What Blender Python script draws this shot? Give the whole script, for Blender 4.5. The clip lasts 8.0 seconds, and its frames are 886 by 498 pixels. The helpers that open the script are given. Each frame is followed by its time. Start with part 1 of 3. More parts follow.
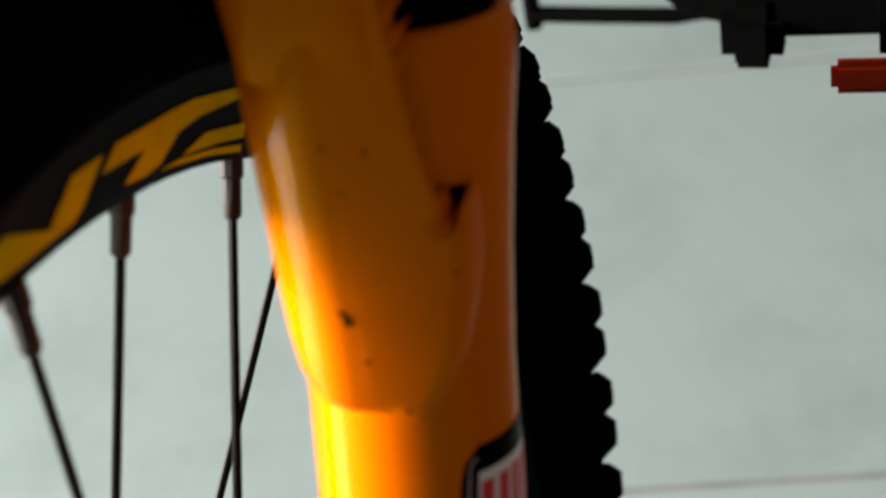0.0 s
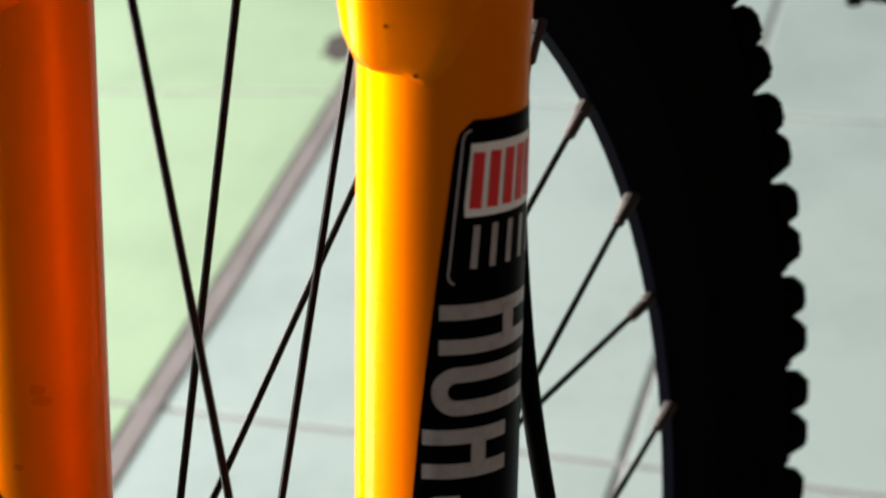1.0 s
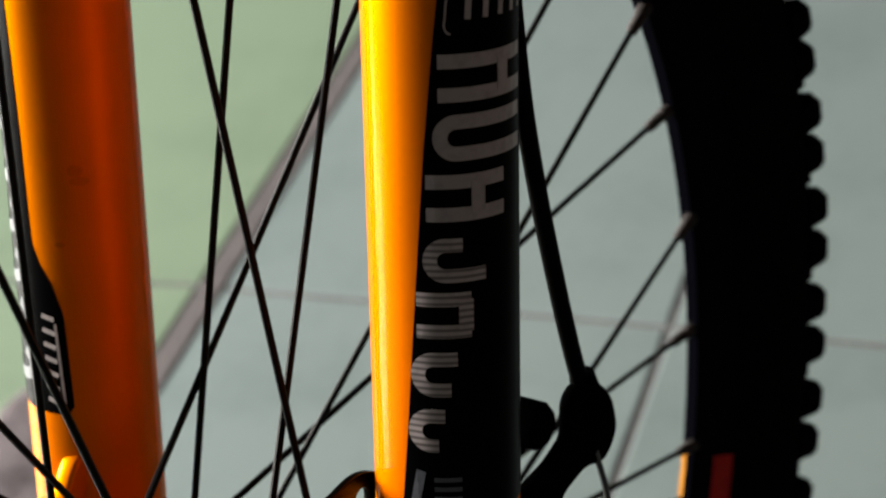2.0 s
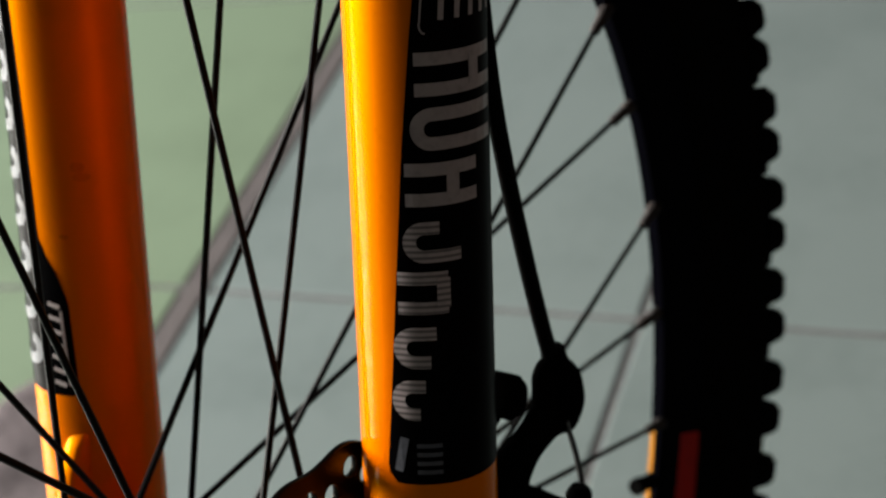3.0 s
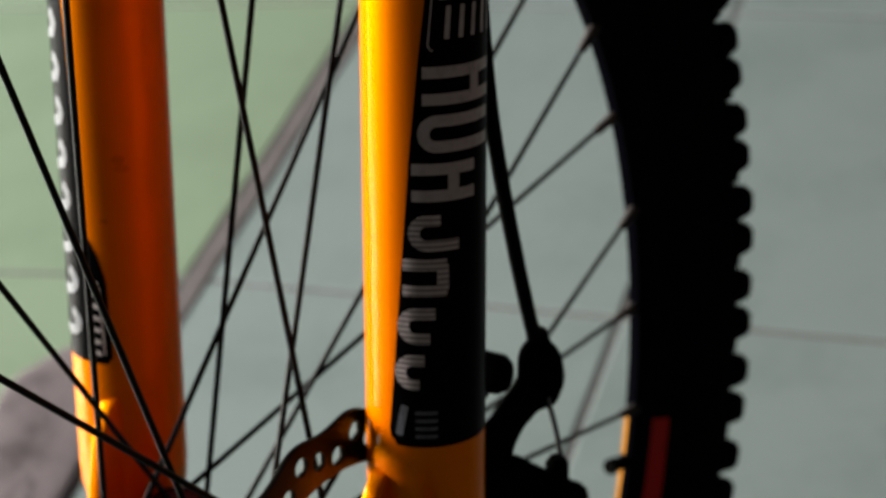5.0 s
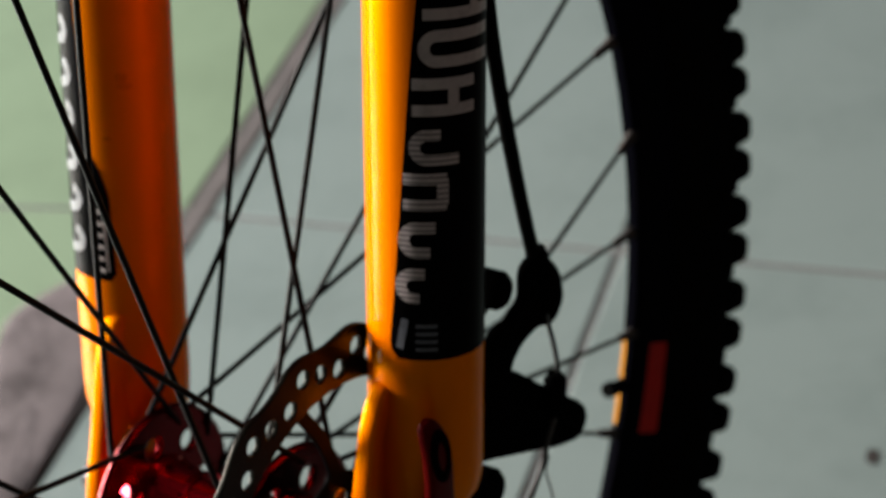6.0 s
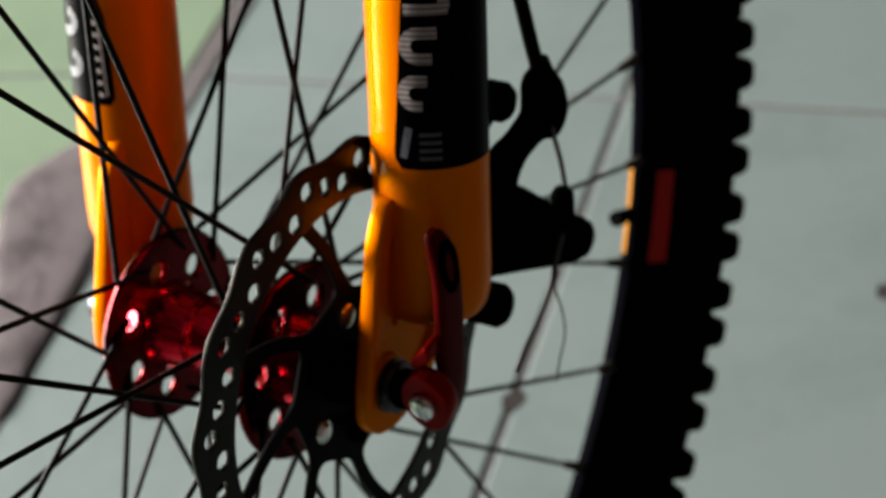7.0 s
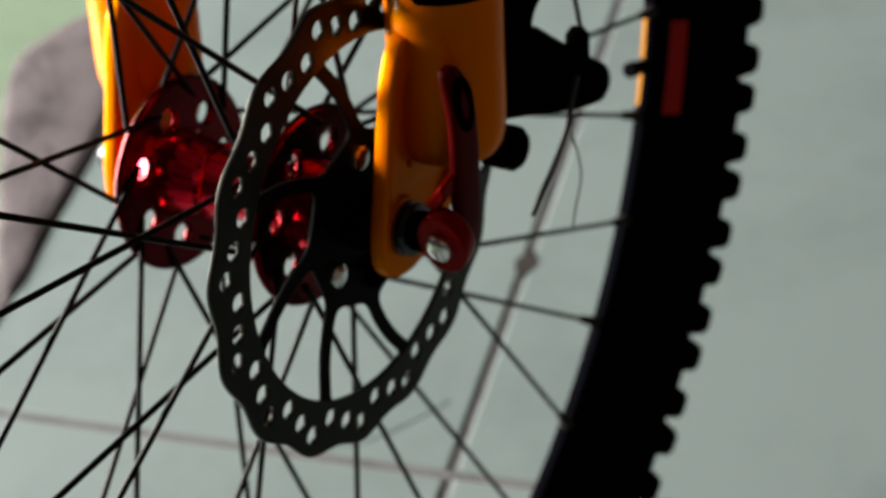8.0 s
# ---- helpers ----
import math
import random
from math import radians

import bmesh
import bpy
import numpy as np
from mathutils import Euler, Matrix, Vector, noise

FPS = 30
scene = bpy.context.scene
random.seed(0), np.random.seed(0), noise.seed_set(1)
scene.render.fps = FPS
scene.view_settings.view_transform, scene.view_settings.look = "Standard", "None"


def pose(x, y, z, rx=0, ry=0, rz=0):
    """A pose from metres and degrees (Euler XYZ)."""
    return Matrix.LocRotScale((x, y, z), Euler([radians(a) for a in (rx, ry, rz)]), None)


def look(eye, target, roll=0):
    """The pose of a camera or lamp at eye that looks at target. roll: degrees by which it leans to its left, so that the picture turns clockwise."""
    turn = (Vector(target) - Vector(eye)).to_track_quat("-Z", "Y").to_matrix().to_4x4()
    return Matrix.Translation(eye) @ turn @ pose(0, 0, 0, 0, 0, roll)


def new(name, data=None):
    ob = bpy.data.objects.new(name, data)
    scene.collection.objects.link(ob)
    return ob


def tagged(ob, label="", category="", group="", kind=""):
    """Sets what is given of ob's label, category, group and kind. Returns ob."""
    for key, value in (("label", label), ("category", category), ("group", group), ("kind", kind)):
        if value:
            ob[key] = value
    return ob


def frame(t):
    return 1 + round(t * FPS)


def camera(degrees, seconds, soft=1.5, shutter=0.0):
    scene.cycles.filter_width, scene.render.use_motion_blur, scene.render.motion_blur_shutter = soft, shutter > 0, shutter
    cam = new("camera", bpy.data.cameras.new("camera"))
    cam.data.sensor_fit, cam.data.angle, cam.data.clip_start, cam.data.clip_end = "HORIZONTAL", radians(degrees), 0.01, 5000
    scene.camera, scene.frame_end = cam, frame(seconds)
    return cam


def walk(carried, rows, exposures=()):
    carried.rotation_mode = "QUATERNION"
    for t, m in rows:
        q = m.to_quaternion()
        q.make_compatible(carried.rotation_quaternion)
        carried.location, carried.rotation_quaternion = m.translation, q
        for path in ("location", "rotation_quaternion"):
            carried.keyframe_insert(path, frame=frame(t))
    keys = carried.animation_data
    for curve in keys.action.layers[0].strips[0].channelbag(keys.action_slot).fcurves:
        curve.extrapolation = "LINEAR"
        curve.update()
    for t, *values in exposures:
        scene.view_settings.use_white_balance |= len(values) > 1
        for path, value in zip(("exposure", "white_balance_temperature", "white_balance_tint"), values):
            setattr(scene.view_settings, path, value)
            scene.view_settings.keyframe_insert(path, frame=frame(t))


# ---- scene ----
# camera and its walk
cam = camera(25.5, 8.0, soft=2.2)
cam.data.dof.use_dof = True
cam.data.dof.focus_distance = 0.49
cam.data.dof.aperture_fstop = 17.0
HUB = Vector((0, 0, 0.345))
PATH = [
    (0.0, pose(-0.1741, -0.1600, 0.7914, 54.88, 7.39, -75.94)),
    (0.2, pose(-0.1727, -0.1807, 0.7821, 56.68, 7.05, -73.61)),
    (0.5, pose(-0.1826, -0.2116, 0.7698, 58.42, 7.97, -68.31)),
    (0.7, pose(-0.2135, -0.2455, 0.7704, 59.11, 8.14, -64.15)),
    (1.0, pose(-0.2322, -0.2780, 0.7504, 59.63, 6.79, -58.69)),
    (1.5, pose(-0.2560, -0.3081, 0.7375, 58.13, 8.32, -57.62)),
    (2.0, pose(-0.2658, -0.3156, 0.7274, 57.98, 9.09, -57.47)),
    (3.5, pose(-0.3140, -0.3501, 0.7559, 58.19, 9.36, -59.01)),
    (4.0, pose(-0.3276, -0.3593, 0.7678, 58.31, 8.31, -58.56)),
    (4.5, pose(-0.3417, -0.3675, 0.7778, 58.40, 8.16, -58.22)),
    (6.0, pose(-0.3585, -0.3763, 0.7730, 56.65, 7.99, -58.12)),
    (6.5, pose(-0.3678, -0.3822, 0.7617, 54.90, 8.96, -58.89)),
    (7.0, pose(-0.3667, -0.3776, 0.7489, 53.24, 9.42, -58.91)),
    (7.5, pose(-0.3686, -0.3759, 0.7398, 51.27, 9.92, -59.31)),
    (8.0, pose(-0.3723, -0.3745, 0.7319, 49.99, 10.22, -59.28)),
]
walk(cam, PATH, exposures=[(0.0, 3.25), (0.5, 3.43), (0.8, 3.50), (1.1, 3.40), (1.5, 2.98), (2.0, 2.54), (3.5, 2.25), (4.5, 2.31), (6.0, 2.42), (7.0, 2.54), (7.5, 2.50), (8.0, 2.64)])

# world and lights
WALL_ANGLE = 15.5
ROOM = pose(0.561, 0.552, 0, 0, 0, WALL_ANGLE)   # a along the brown border of the floor, b across it
world = bpy.data.worlds.new("sky")
scene.world = world
world.use_nodes = True
sky = world.node_tree.nodes.new("ShaderNodeTexSky")
sky.sky_type = 'NISHITA'
sky.sun_disc = False
sky.sun_elevation = radians(11.0)
sky.sun_rotation = radians(-12.4)
sky.dust_density = 6.0
sky.ozone_density = 0.0
sky.air_density = 0.6
back = world.node_tree.nodes["Background"]
world.node_tree.links.new(sky.outputs[0], back.inputs[0])
back.inputs[1].default_value = 0.05

# daylight of the sky through the wide opening of the porch
daylight = new("daylight", bpy.data.lights.new("daylight", 'AREA'))
daylight.data.shape, daylight.data.size, daylight.data.size_y = 'RECTANGLE', 2.2, 1.75
daylight.data.energy, daylight.data.color = 132.0, (1.0, 0.99, 0.97)
daylight.matrix_world = ROOM @ look((-0.25, 2.80, 1.15), (-0.25, 0.0, 1.15))

# materials
def shader(name, base, rough=0.5, metal=0.0, coat=0.0, var=0.08, scale=40.0, bump=0.0, bump_scale=300.0, dark=None, spec=0.5, coat_rough=0.05):
    """A principled material with a broad and a fine variation of its colour, and fine relief."""
    mat = bpy.data.materials.new(name)
    mat.use_nodes = True
    nt = mat.node_tree
    b = nt.nodes["Principled BSDF"]
    b.inputs["Roughness"].default_value = rough
    b.inputs["Metallic"].default_value = metal
    b.inputs["Coat Weight"].default_value = coat
    b.inputs["Coat Roughness"].default_value = coat_rough
    b.inputs["Specular IOR Level"].default_value = spec
    tc = nt.nodes.new("ShaderNodeTexCoord")
    n1 = nt.nodes.new("ShaderNodeTexNoise")
    n1.inputs["Scale"].default_value = scale
    n1.inputs["Detail"].default_value = 4
    n2 = nt.nodes.new("ShaderNodeTexNoise")
    n2.inputs["Scale"].default_value = scale * 9
    n2.inputs["Detail"].default_value = 3
    mx = nt.nodes.new("ShaderNodeMath")
    mx.operation = 'MULTIPLY_ADD'
    mx.inputs[1].default_value = 0.35
    ramp = nt.nodes.new("ShaderNodeValToRGB")
    base = (*base, 1)
    low = (*dark, 1) if dark else tuple(c * (1 - 2 * var) for c in base[:3]) + (1,)
    ramp.color_ramp.elements[0].color = low
    ramp.color_ramp.elements[0].position = 0.42
    ramp.color_ramp.elements[1].color = base
    ramp.color_ramp.elements[1].position = 0.72
    ln = nt.links.new
    ln(tc.outputs["Object"], n1.inputs["Vector"])
    ln(tc.outputs["Object"], n2.inputs["Vector"])
    ln(n2.outputs["Fac"], mx.inputs[0])
    ln(n1.outputs["Fac"], mx.inputs[2])
    ln(mx.outputs[0], ramp.inputs["Fac"])
    ln(ramp.outputs["Color"], b.inputs["Base Color"])
    if bump:
        n3 = nt.nodes.new("ShaderNodeTexNoise")
        n3.inputs["Scale"].default_value = bump_scale
        n3.inputs["Detail"].default_value = 5
        bp = nt.nodes.new("ShaderNodeBump")
        bp.inputs["Strength"].default_value = bump
        bp.inputs["Distance"].default_value = 0.002
        ln(tc.outputs["Object"], n3.inputs["Vector"])
        ln(n3.outputs["Fac"], bp.inputs["Height"])
        ln(bp.outputs[0], b.inputs["Normal"])
    return mat


def striped(mat, tilt, pitch, low):
    """Prints fine dark stripes, stacked along a line that leans by tilt degrees, over a material's colour."""
    nt = mat.node_tree
    b = nt.nodes["Principled BSDF"]
    colour = b.inputs["Base Color"].links[0].from_socket
    tc = nt.nodes.new("ShaderNodeTexCoord")
    along = nt.nodes.new("ShaderNodeVectorMath")
    along.operation = 'DOT_PRODUCT'
    along.inputs[1].default_value = (math.sin(radians(tilt)), 0, math.cos(radians(tilt)))
    phase = nt.nodes.new("ShaderNodeMath")
    phase.operation = 'MULTIPLY'
    phase.inputs[1].default_value = 2 * math.pi / pitch
    wave = nt.nodes.new("ShaderNodeMath")
    wave.operation = 'SINE'
    level = nt.nodes.new("ShaderNodeMapRange")
    level.inputs["From Min"].default_value = -0.6
    level.inputs["From Max"].default_value = 0.2
    level.inputs["To Min"].default_value = low
    level.inputs["To Max"].default_value = 1.0
    dim = nt.nodes.new("ShaderNodeVectorMath")
    dim.operation = 'SCALE'
    ln = nt.links.new
    ln(tc.outputs["Object"], along.inputs[0])
    ln(along.outputs["Value"], phase.inputs[0])
    ln(phase.outputs[0], wave.inputs[0])
    ln(wave.outputs[0], level.inputs["Value"])
    ln(colour, dim.inputs[0])
    ln(level.outputs[0], dim.inputs["Scale"])
    ln(dim.outputs[0], b.inputs["Base Color"])


def pearl(mat, colour, rough, share):
    """Adds the broad coloured gloss of the flakes in a pearl paint."""
    nt = mat.node_tree
    flakes = nt.nodes.new("ShaderNodeBsdfGlossy")
    flakes.inputs["Color"].default_value = (*colour, 1)
    flakes.inputs["Roughness"].default_value = rough
    mix = nt.nodes.new("ShaderNodeMixShader")
    mix.inputs[0].default_value = share
    nt.links.new(nt.nodes["Principled BSDF"].outputs[0], mix.inputs[1])
    nt.links.new(flakes.outputs[0], mix.inputs[2])
    nt.links.new(mix.outputs[0], nt.nodes["Material Output"].inputs[0])


PAINT = shader("amber_fork_paint", (0.52, 0.066, 0.0), 0.42, coat=0.70, var=0.04, scale=45, bump=0.004, bump_scale=400, coat_rough=0.015, spec=0.0)
PAINT.node_tree.nodes["Principled BSDF"].inputs["Coat IOR"].default_value = 1.15
pearl(PAINT, (1.0, 0.46, 0.0), 0.5, 0.17)
RUBBER = shader("black_rubber", (0.0030, 0.0030, 0.0030), 0.9, var=0.15, scale=120, bump=0.2, spec=0.0)
RIM_BLACK = shader("black_anodised_rim", (0.0010, 0.0010, 0.0022), 0.45, var=0.1, scale=60, spec=0.008)
SPOKE_BLACK = shader("black_spoke_paint", (0.0022, 0.0022, 0.0022), 0.5, var=0.1, scale=200, spec=0.05)
NIPPLE = shader("dull_brass_nipple", (0.022, 0.018, 0.017), 0.7, metal=0.2, var=0.15, scale=300, spec=0.2)
RED = shader("red_anodised_aluminium", (0.75, 0.0055, 0.0260), 0.17, metal=1.0, coat=0.04, var=0.08, scale=80)
# hub red darkened: the dark reflections on the flanges are put into the colour
FLANGE_SHADE_RED = shader("shaded_red_anodised_aluminium", (0.10, 0.0006, 0.0030), 0.20, metal=1.0, var=0.08, scale=80)
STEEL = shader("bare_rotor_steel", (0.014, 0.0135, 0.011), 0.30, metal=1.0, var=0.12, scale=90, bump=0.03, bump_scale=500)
SPIDER_BLACK = shader("black_rotor_spider_paint", (0.002, 0.0019, 0.0022), 0.45, var=0.12, scale=90, spec=0.02)
SILVER = shader("polished_steel", (0.75, 0.74, 0.72), 0.2, metal=1.0, var=0.06, scale=150)
PLASTIC = shader("black_caliper_paint", (0.0016, 0.0016, 0.0016), 0.6, var=0.12, scale=90, bump=0.05, spec=0.0)
HOUSING = shader("black_cable_housing", (0.0018, 0.0018, 0.0018), 0.55, var=0.1, scale=90, spec=0.01)
STEEL_DULL = shader("dull_zinc_nut", (0.07, 0.07, 0.08), 0.30, metal=1.0, var=0.1, scale=300)
WIRE = shader("brake_wire_steel", (0.035, 0.035, 0.035), 0.5, metal=0.5, var=0.1, scale=300)
DECAL = shader("black_decal_film", (0.0012, 0.0010, 0.0013), 0.3, var=0.1, scale=60, spec=0.012)
DECAL_GREY = shader("grey_decal_print", (0.31, 0.27, 0.27), 0.35, var=0.12, scale=400, spec=0.4)
DECAL_STRIPED = shader("striped_grey_decal_print", (0.36, 0.31, 0.31), 0.35, var=0.12, scale=400, spec=0.4)
striped(DECAL_STRIPED, 14.7, 0.0017, 0.35)
DECAL_WHITE = shader("white_decal_print", (0.72, 0.70, 0.69), 0.35, var=0.06, scale=200, spec=0.4)
DECAL_SILVER = shader("silver_grey_decal_print", (0.085, 0.090, 0.100), 0.4, var=0.3, scale=260, spec=0.15)
DECAL_DIM = shader("dim_blue_grey_decal_print", (0.085, 0.090, 0.105), 0.4, var=0.25, scale=300, spec=0.1)
DECAL_RED = shader("red_decal_print", (0.60, 0.012, 0.012), 0.35, var=0.06, scale=200, spec=0.4)
DECAL_YELLOW = shader("yellow_rim_print", (0.37, 0.35, 0.002), 0.5, var=0.10, scale=90, spec=0.0)
MARK = shader("brown_paint_scuff", (0.48, 0.105, 0.0003), 0.6, var=0.1, scale=300, spec=0.0)
LEVER_RED = shader("satin_red_anodised_aluminium", (0.17, 0.0012, 0.0010), 0.30, metal=0.4, var=0.08, scale=80, spec=0.03)
# lever red darkened, so the shade on the arm lies in its colour
ARM_SHADE_RED = shader("shaded_satin_red_aluminium", (0.060, 0.0007, 0.0007), 0.45, var=0.08, scale=80, spec=0.02)
BED_ORANGE = shader("orange_rim_print", (0.46, 0.19, 0.022), 0.4, var=0.10, scale=90, spec=0.1)
RIM_RED = shader("dark_red_rim_print", (0.34, 0.006, 0.003), 0.5, var=0.12, scale=150, spec=0.1)
AMBER = shader("amber_reflector", (0.10, 0.0065, 0.0005), 0.5, var=0.08, scale=300, spec=0.05)
TILE = shader("pale_grey_glazed_tile", (0.130, 0.160, 0.157), 0.35, spec=0.5, var=0.05, scale=7, bump=0.02, bump_scale=30, dark=(0.106, 0.133, 0.130))
GROUT = shader("dirty_pink_grout", (0.106, 0.103, 0.104), 0.9, var=0.15, scale=40, bump=0.4, bump_scale=400, spec=0.0)
GREEN = shader("pale_green_glazed_tile", (0.130, 0.175, 0.120), 0.30, var=0.07, scale=7, bump=0.02, bump_scale=30)
BROWN = shader("dark_brown_wall_paint", (0.020, 0.016, 0.014), 0.8, var=0.1, scale=4, bump=0.1, bump_scale=90, spec=0.1)
SKIRT = shader("grey_brown_cement", (0.050, 0.042, 0.042), 0.9, var=0.2, scale=30, bump=0.4, bump_scale=200)
STONE = shader("grey_brown_stone", (0.078, 0.066, 0.069), 0.9, var=0.3, scale=20, bump=0.3, bump_scale=120, dark=(0.022, 0.018, 0.019), spec=0.1)
# tile colour a little darker, for a soft shadow painted on the floor
SOFT_SHADOW = shader("grey_floor_shadow", (0.116, 0.149, 0.146), 0.35, var=0.12, scale=40)
STAIN = shader("dark_floor_stain", (0.036, 0.032, 0.031), 0.9, var=0.2, scale=90, spec=0.0)


# mesh helpers
def part(name, bm, material, parent, label=""):
    """Links a bmesh, or a mesh, as one object under a thing or a part."""
    if isinstance(bm, bmesh.types.BMesh):
        me = bpy.data.meshes.new(name)
        bm.to_mesh(me)
        bm.free()
    else:
        me = bm
    if not me.materials:
        me.materials.append(material)
    ob = new(name, me)
    ob.parent = parent
    if label:
        tagged(ob, label)
    return ob


def smooth(bm, angle=35):
    for f in bm.faces:
        f.smooth = True
    for e in bm.edges:
        e.smooth = not (len(e.link_faces) == 2 and e.calc_face_angle(0) > radians(angle))
    return bm


def loft(rings, closed=True, caps=True):
    """A skin over rings of equally many points."""
    bm = bmesh.new()
    vs = [[bm.verts.new(p) for p in r] for r in rings]
    n = len(rings[0])
    for a, b in zip(vs, vs[1:]):
        for i in range(n if closed else n - 1):
            j = (i + 1) % n
            bm.faces.new((a[i], a[j], b[j], b[i]))
    if caps and closed:
        bm.faces.new(vs[0][::-1])
        bm.faces.new(vs[-1])
    bmesh.ops.recalc_face_normals(bm, faces=bm.faces)
    return bm


def frame_of(d):
    d = d.normalized()
    a = d.cross(Vector((0, 0, 1)) if abs(d.z) < 0.9 else Vector((1, 0, 0))).normalized()
    return a, d.cross(a)


def lathe(profile, origin, axis, n=32, caps=True):
    """A turned form: (along, radius) pairs about an axis."""
    a, b = frame_of(Vector(axis))
    d = Vector(axis).normalized()
    rings = [[Vector(origin) + d * s + (a * math.cos(2 * math.pi * i / n) + b * math.sin(2 * math.pi * i / n)) * r for i in range(n)] for s, r in profile]
    return smooth(loft(rings, caps=caps))


def smooth_path(pts, per=6):
    """Points of a Catmull-Rom curve through pts."""
    p = [Vector(q) for q in pts]
    p = [p[0] * 2 - p[1]] + p + [p[-1] * 2 - p[-2]]
    out = []
    for i in range(1, len(p) - 2):
        for k in range(per):
            t = k / per
            out.append(0.5 * (2 * p[i] + (p[i + 1] - p[i - 1]) * t + (2 * p[i - 1] - 5 * p[i] + 4 * p[i + 1] - p[i + 2]) * t * t
                              + (3 * p[i] - p[i - 1] - 3 * p[i + 1] + p[i + 2]) * t ** 3))
    return out + [p[-2]]


def tube(pts, radius, n=10):
    """A round bar along points; radius is a number or one for each point."""
    pts = [Vector(p) for p in pts]
    rad = radius if isinstance(radius, (list, tuple)) else [radius] * len(pts)
    a, _ = frame_of(pts[1] - pts[0])
    rings = []
    for i, p in enumerate(pts):
        d = (pts[min(i + 1, len(pts) - 1)] - pts[max(i - 1, 0)]).normalized()
        a = (a - d * a.dot(d)).normalized()
        b = d.cross(a)
        rings.append([p + (a * math.cos(2 * math.pi * k / n) + b * math.sin(2 * math.pi * k / n)) * rad[i] for k in range(n)])
    return smooth(loft(rings))


def block(size, m, bevel=0.001, seg=2):
    bm = bmesh.new()
    bmesh.ops.create_cube(bm, size=1, matrix=Matrix.Diagonal((*size, 1)))
    if bevel:
        bmesh.ops.bevel(bm, geom=bm.edges[:], offset=bevel, segments=seg, affect='EDGES')
    bm.transform(m)
    return smooth(bm)


def plate(name, outlines, thickness, m, bevel=0.0):
    """A flat plate from closed outlines in its plane; inner outlines are holes. Returns a mesh."""
    cu = bpy.data.curves.new(name, 'CURVE')
    cu.dimensions, cu.fill_mode = '2D', 'BOTH'
    cu.extrude = max(thickness / 2 - bevel, 0.0001)
    cu.bevel_depth, cu.bevel_resolution = bevel, 1
    for pts in outlines:
        sp = cu.splines.new('POLY')
        sp.points.add(len(pts) - 1)
        for q, (x, y) in zip(sp.points, pts):
            q.co = (x, y, 0, 1)
        sp.use_cyclic_u = True
    ob = bpy.data.objects.new(name, cu)
    me = bpy.data.meshes.new_from_object(ob)
    bpy.data.objects.remove(ob)
    bpy.data.curves.remove(cu)
    me.materials.clear()
    me.transform(m)
    bm = bmesh.new()
    bm.from_mesh(me)
    bmesh.ops.remove_doubles(bm, verts=bm.verts, dist=0.00002)
    bm.to_mesh(me)
    bm.free()
    return me


def circle(x, y, r, n=20):
    return [(x + r * math.cos(2 * math.pi * i / n), y + r * math.sin(2 * math.pi * i / n)) for i in range(n)]


def rounded(pts, r, n=5):
    """A closed outline with its corners rounded."""
    out = []
    p = [Vector(q) for q in pts]
    for i in range(len(p)):
        a, b, c = p[i - 1], p[i], p[(i + 1) % len(p)]
        ra = min(r, (a - b).length * 0.45, (c - b).length * 0.45)
        s, e = b + (a - b).normalized() * ra, b + (c - b).normalized() * ra
        for k in range(n + 1):
            t = k / n
            q = s * (1 - t) ** 2 + b * 2 * t * (1 - t) + e * t * t
            out.append((q.x, q.y))
    return out


# plane of the wheel at depth y: x to the rear, y up from the hub
def wheel_plane(y):
    return Matrix(((1, 0, 0, HUB.x), (0, 0, -1, y), (0, 1, 0, HUB.z), (0, 0, 0, 1)))


def polar(r, deg, y=0.0):
    return Vector((r * math.cos(radians(deg)), y, HUB.z + r * math.sin(radians(deg))))


# the room: floor, and unseen dark walls and ceiling added to cut fill light
def room_box(name, a0, a1, b0, b1, z0, z1, material, label, bevel=0.0):
    bm = block((a1 - a0, b1 - b0, z1 - z0), ROOM @ Matrix.Translation(((a0 + a1) / 2, (b0 + b1) / 2, (z0 + z1) / 2)), bevel)
    return tagged(part(name, bm, material, None), label, name.split("_")[0], kind="structure")


room_box("floor", -4.12, 4.12, -1.12, 2.97, -0.06, -0.0012, GROUT, "pink-grey dirty grout bed of a tiled floor")
room_box("ground", -40.0, 40.0, -40.0, 40.0, -0.30, -0.061, SKIRT, "plain grey-brown cement ground of the yard")
room_box("wall_south", -4.12, 4.12, -1.12, -1.0, 0.0, 2.6, BROWN, "unseen dark brown wall added to cut fill light")
room_box("wall_west", -4.12, -4.0, -1.0, 2.85, 0.0, 2.6, BROWN, "unseen dark brown side wall added to cut fill light")
room_box("wall_east", 4.0, 4.12, -1.0, 2.85, 0.0, 2.6, BROWN, "unseen dark brown side wall added to cut fill light")
room_box("ceiling", -4.12, 4.12, -1.12, 2.97, 2.6, 2.7, BROWN, "unseen dark brown ceiling added to block light from above")
room_box("wall_north_1", -4.12, -1.40, 2.85, 2.97, 0.0, 2.6, BROWN, "unseen dark brown pier beside the opening")
room_box("wall_north_2", 0.90, 4.12, 2.85, 2.97, 0.0, 2.6, BROWN, "unseen dark brown pier beside the opening")
room_box("wall_north_3", -1.40, 0.90, 2.85, 2.97, 2.08, 2.6, BROWN, "unseen dark brown lintel over the opening")
room_box("wall_north_4", -1.40, 0.90, 2.85, 2.97, 0.0, 0.2, BROWN, "unseen dark brown kerb under the opening")
BORDER = pose(0.640, 0.5745, 0, 0, 0, 17.2)   # line of the border between the two kinds of tile
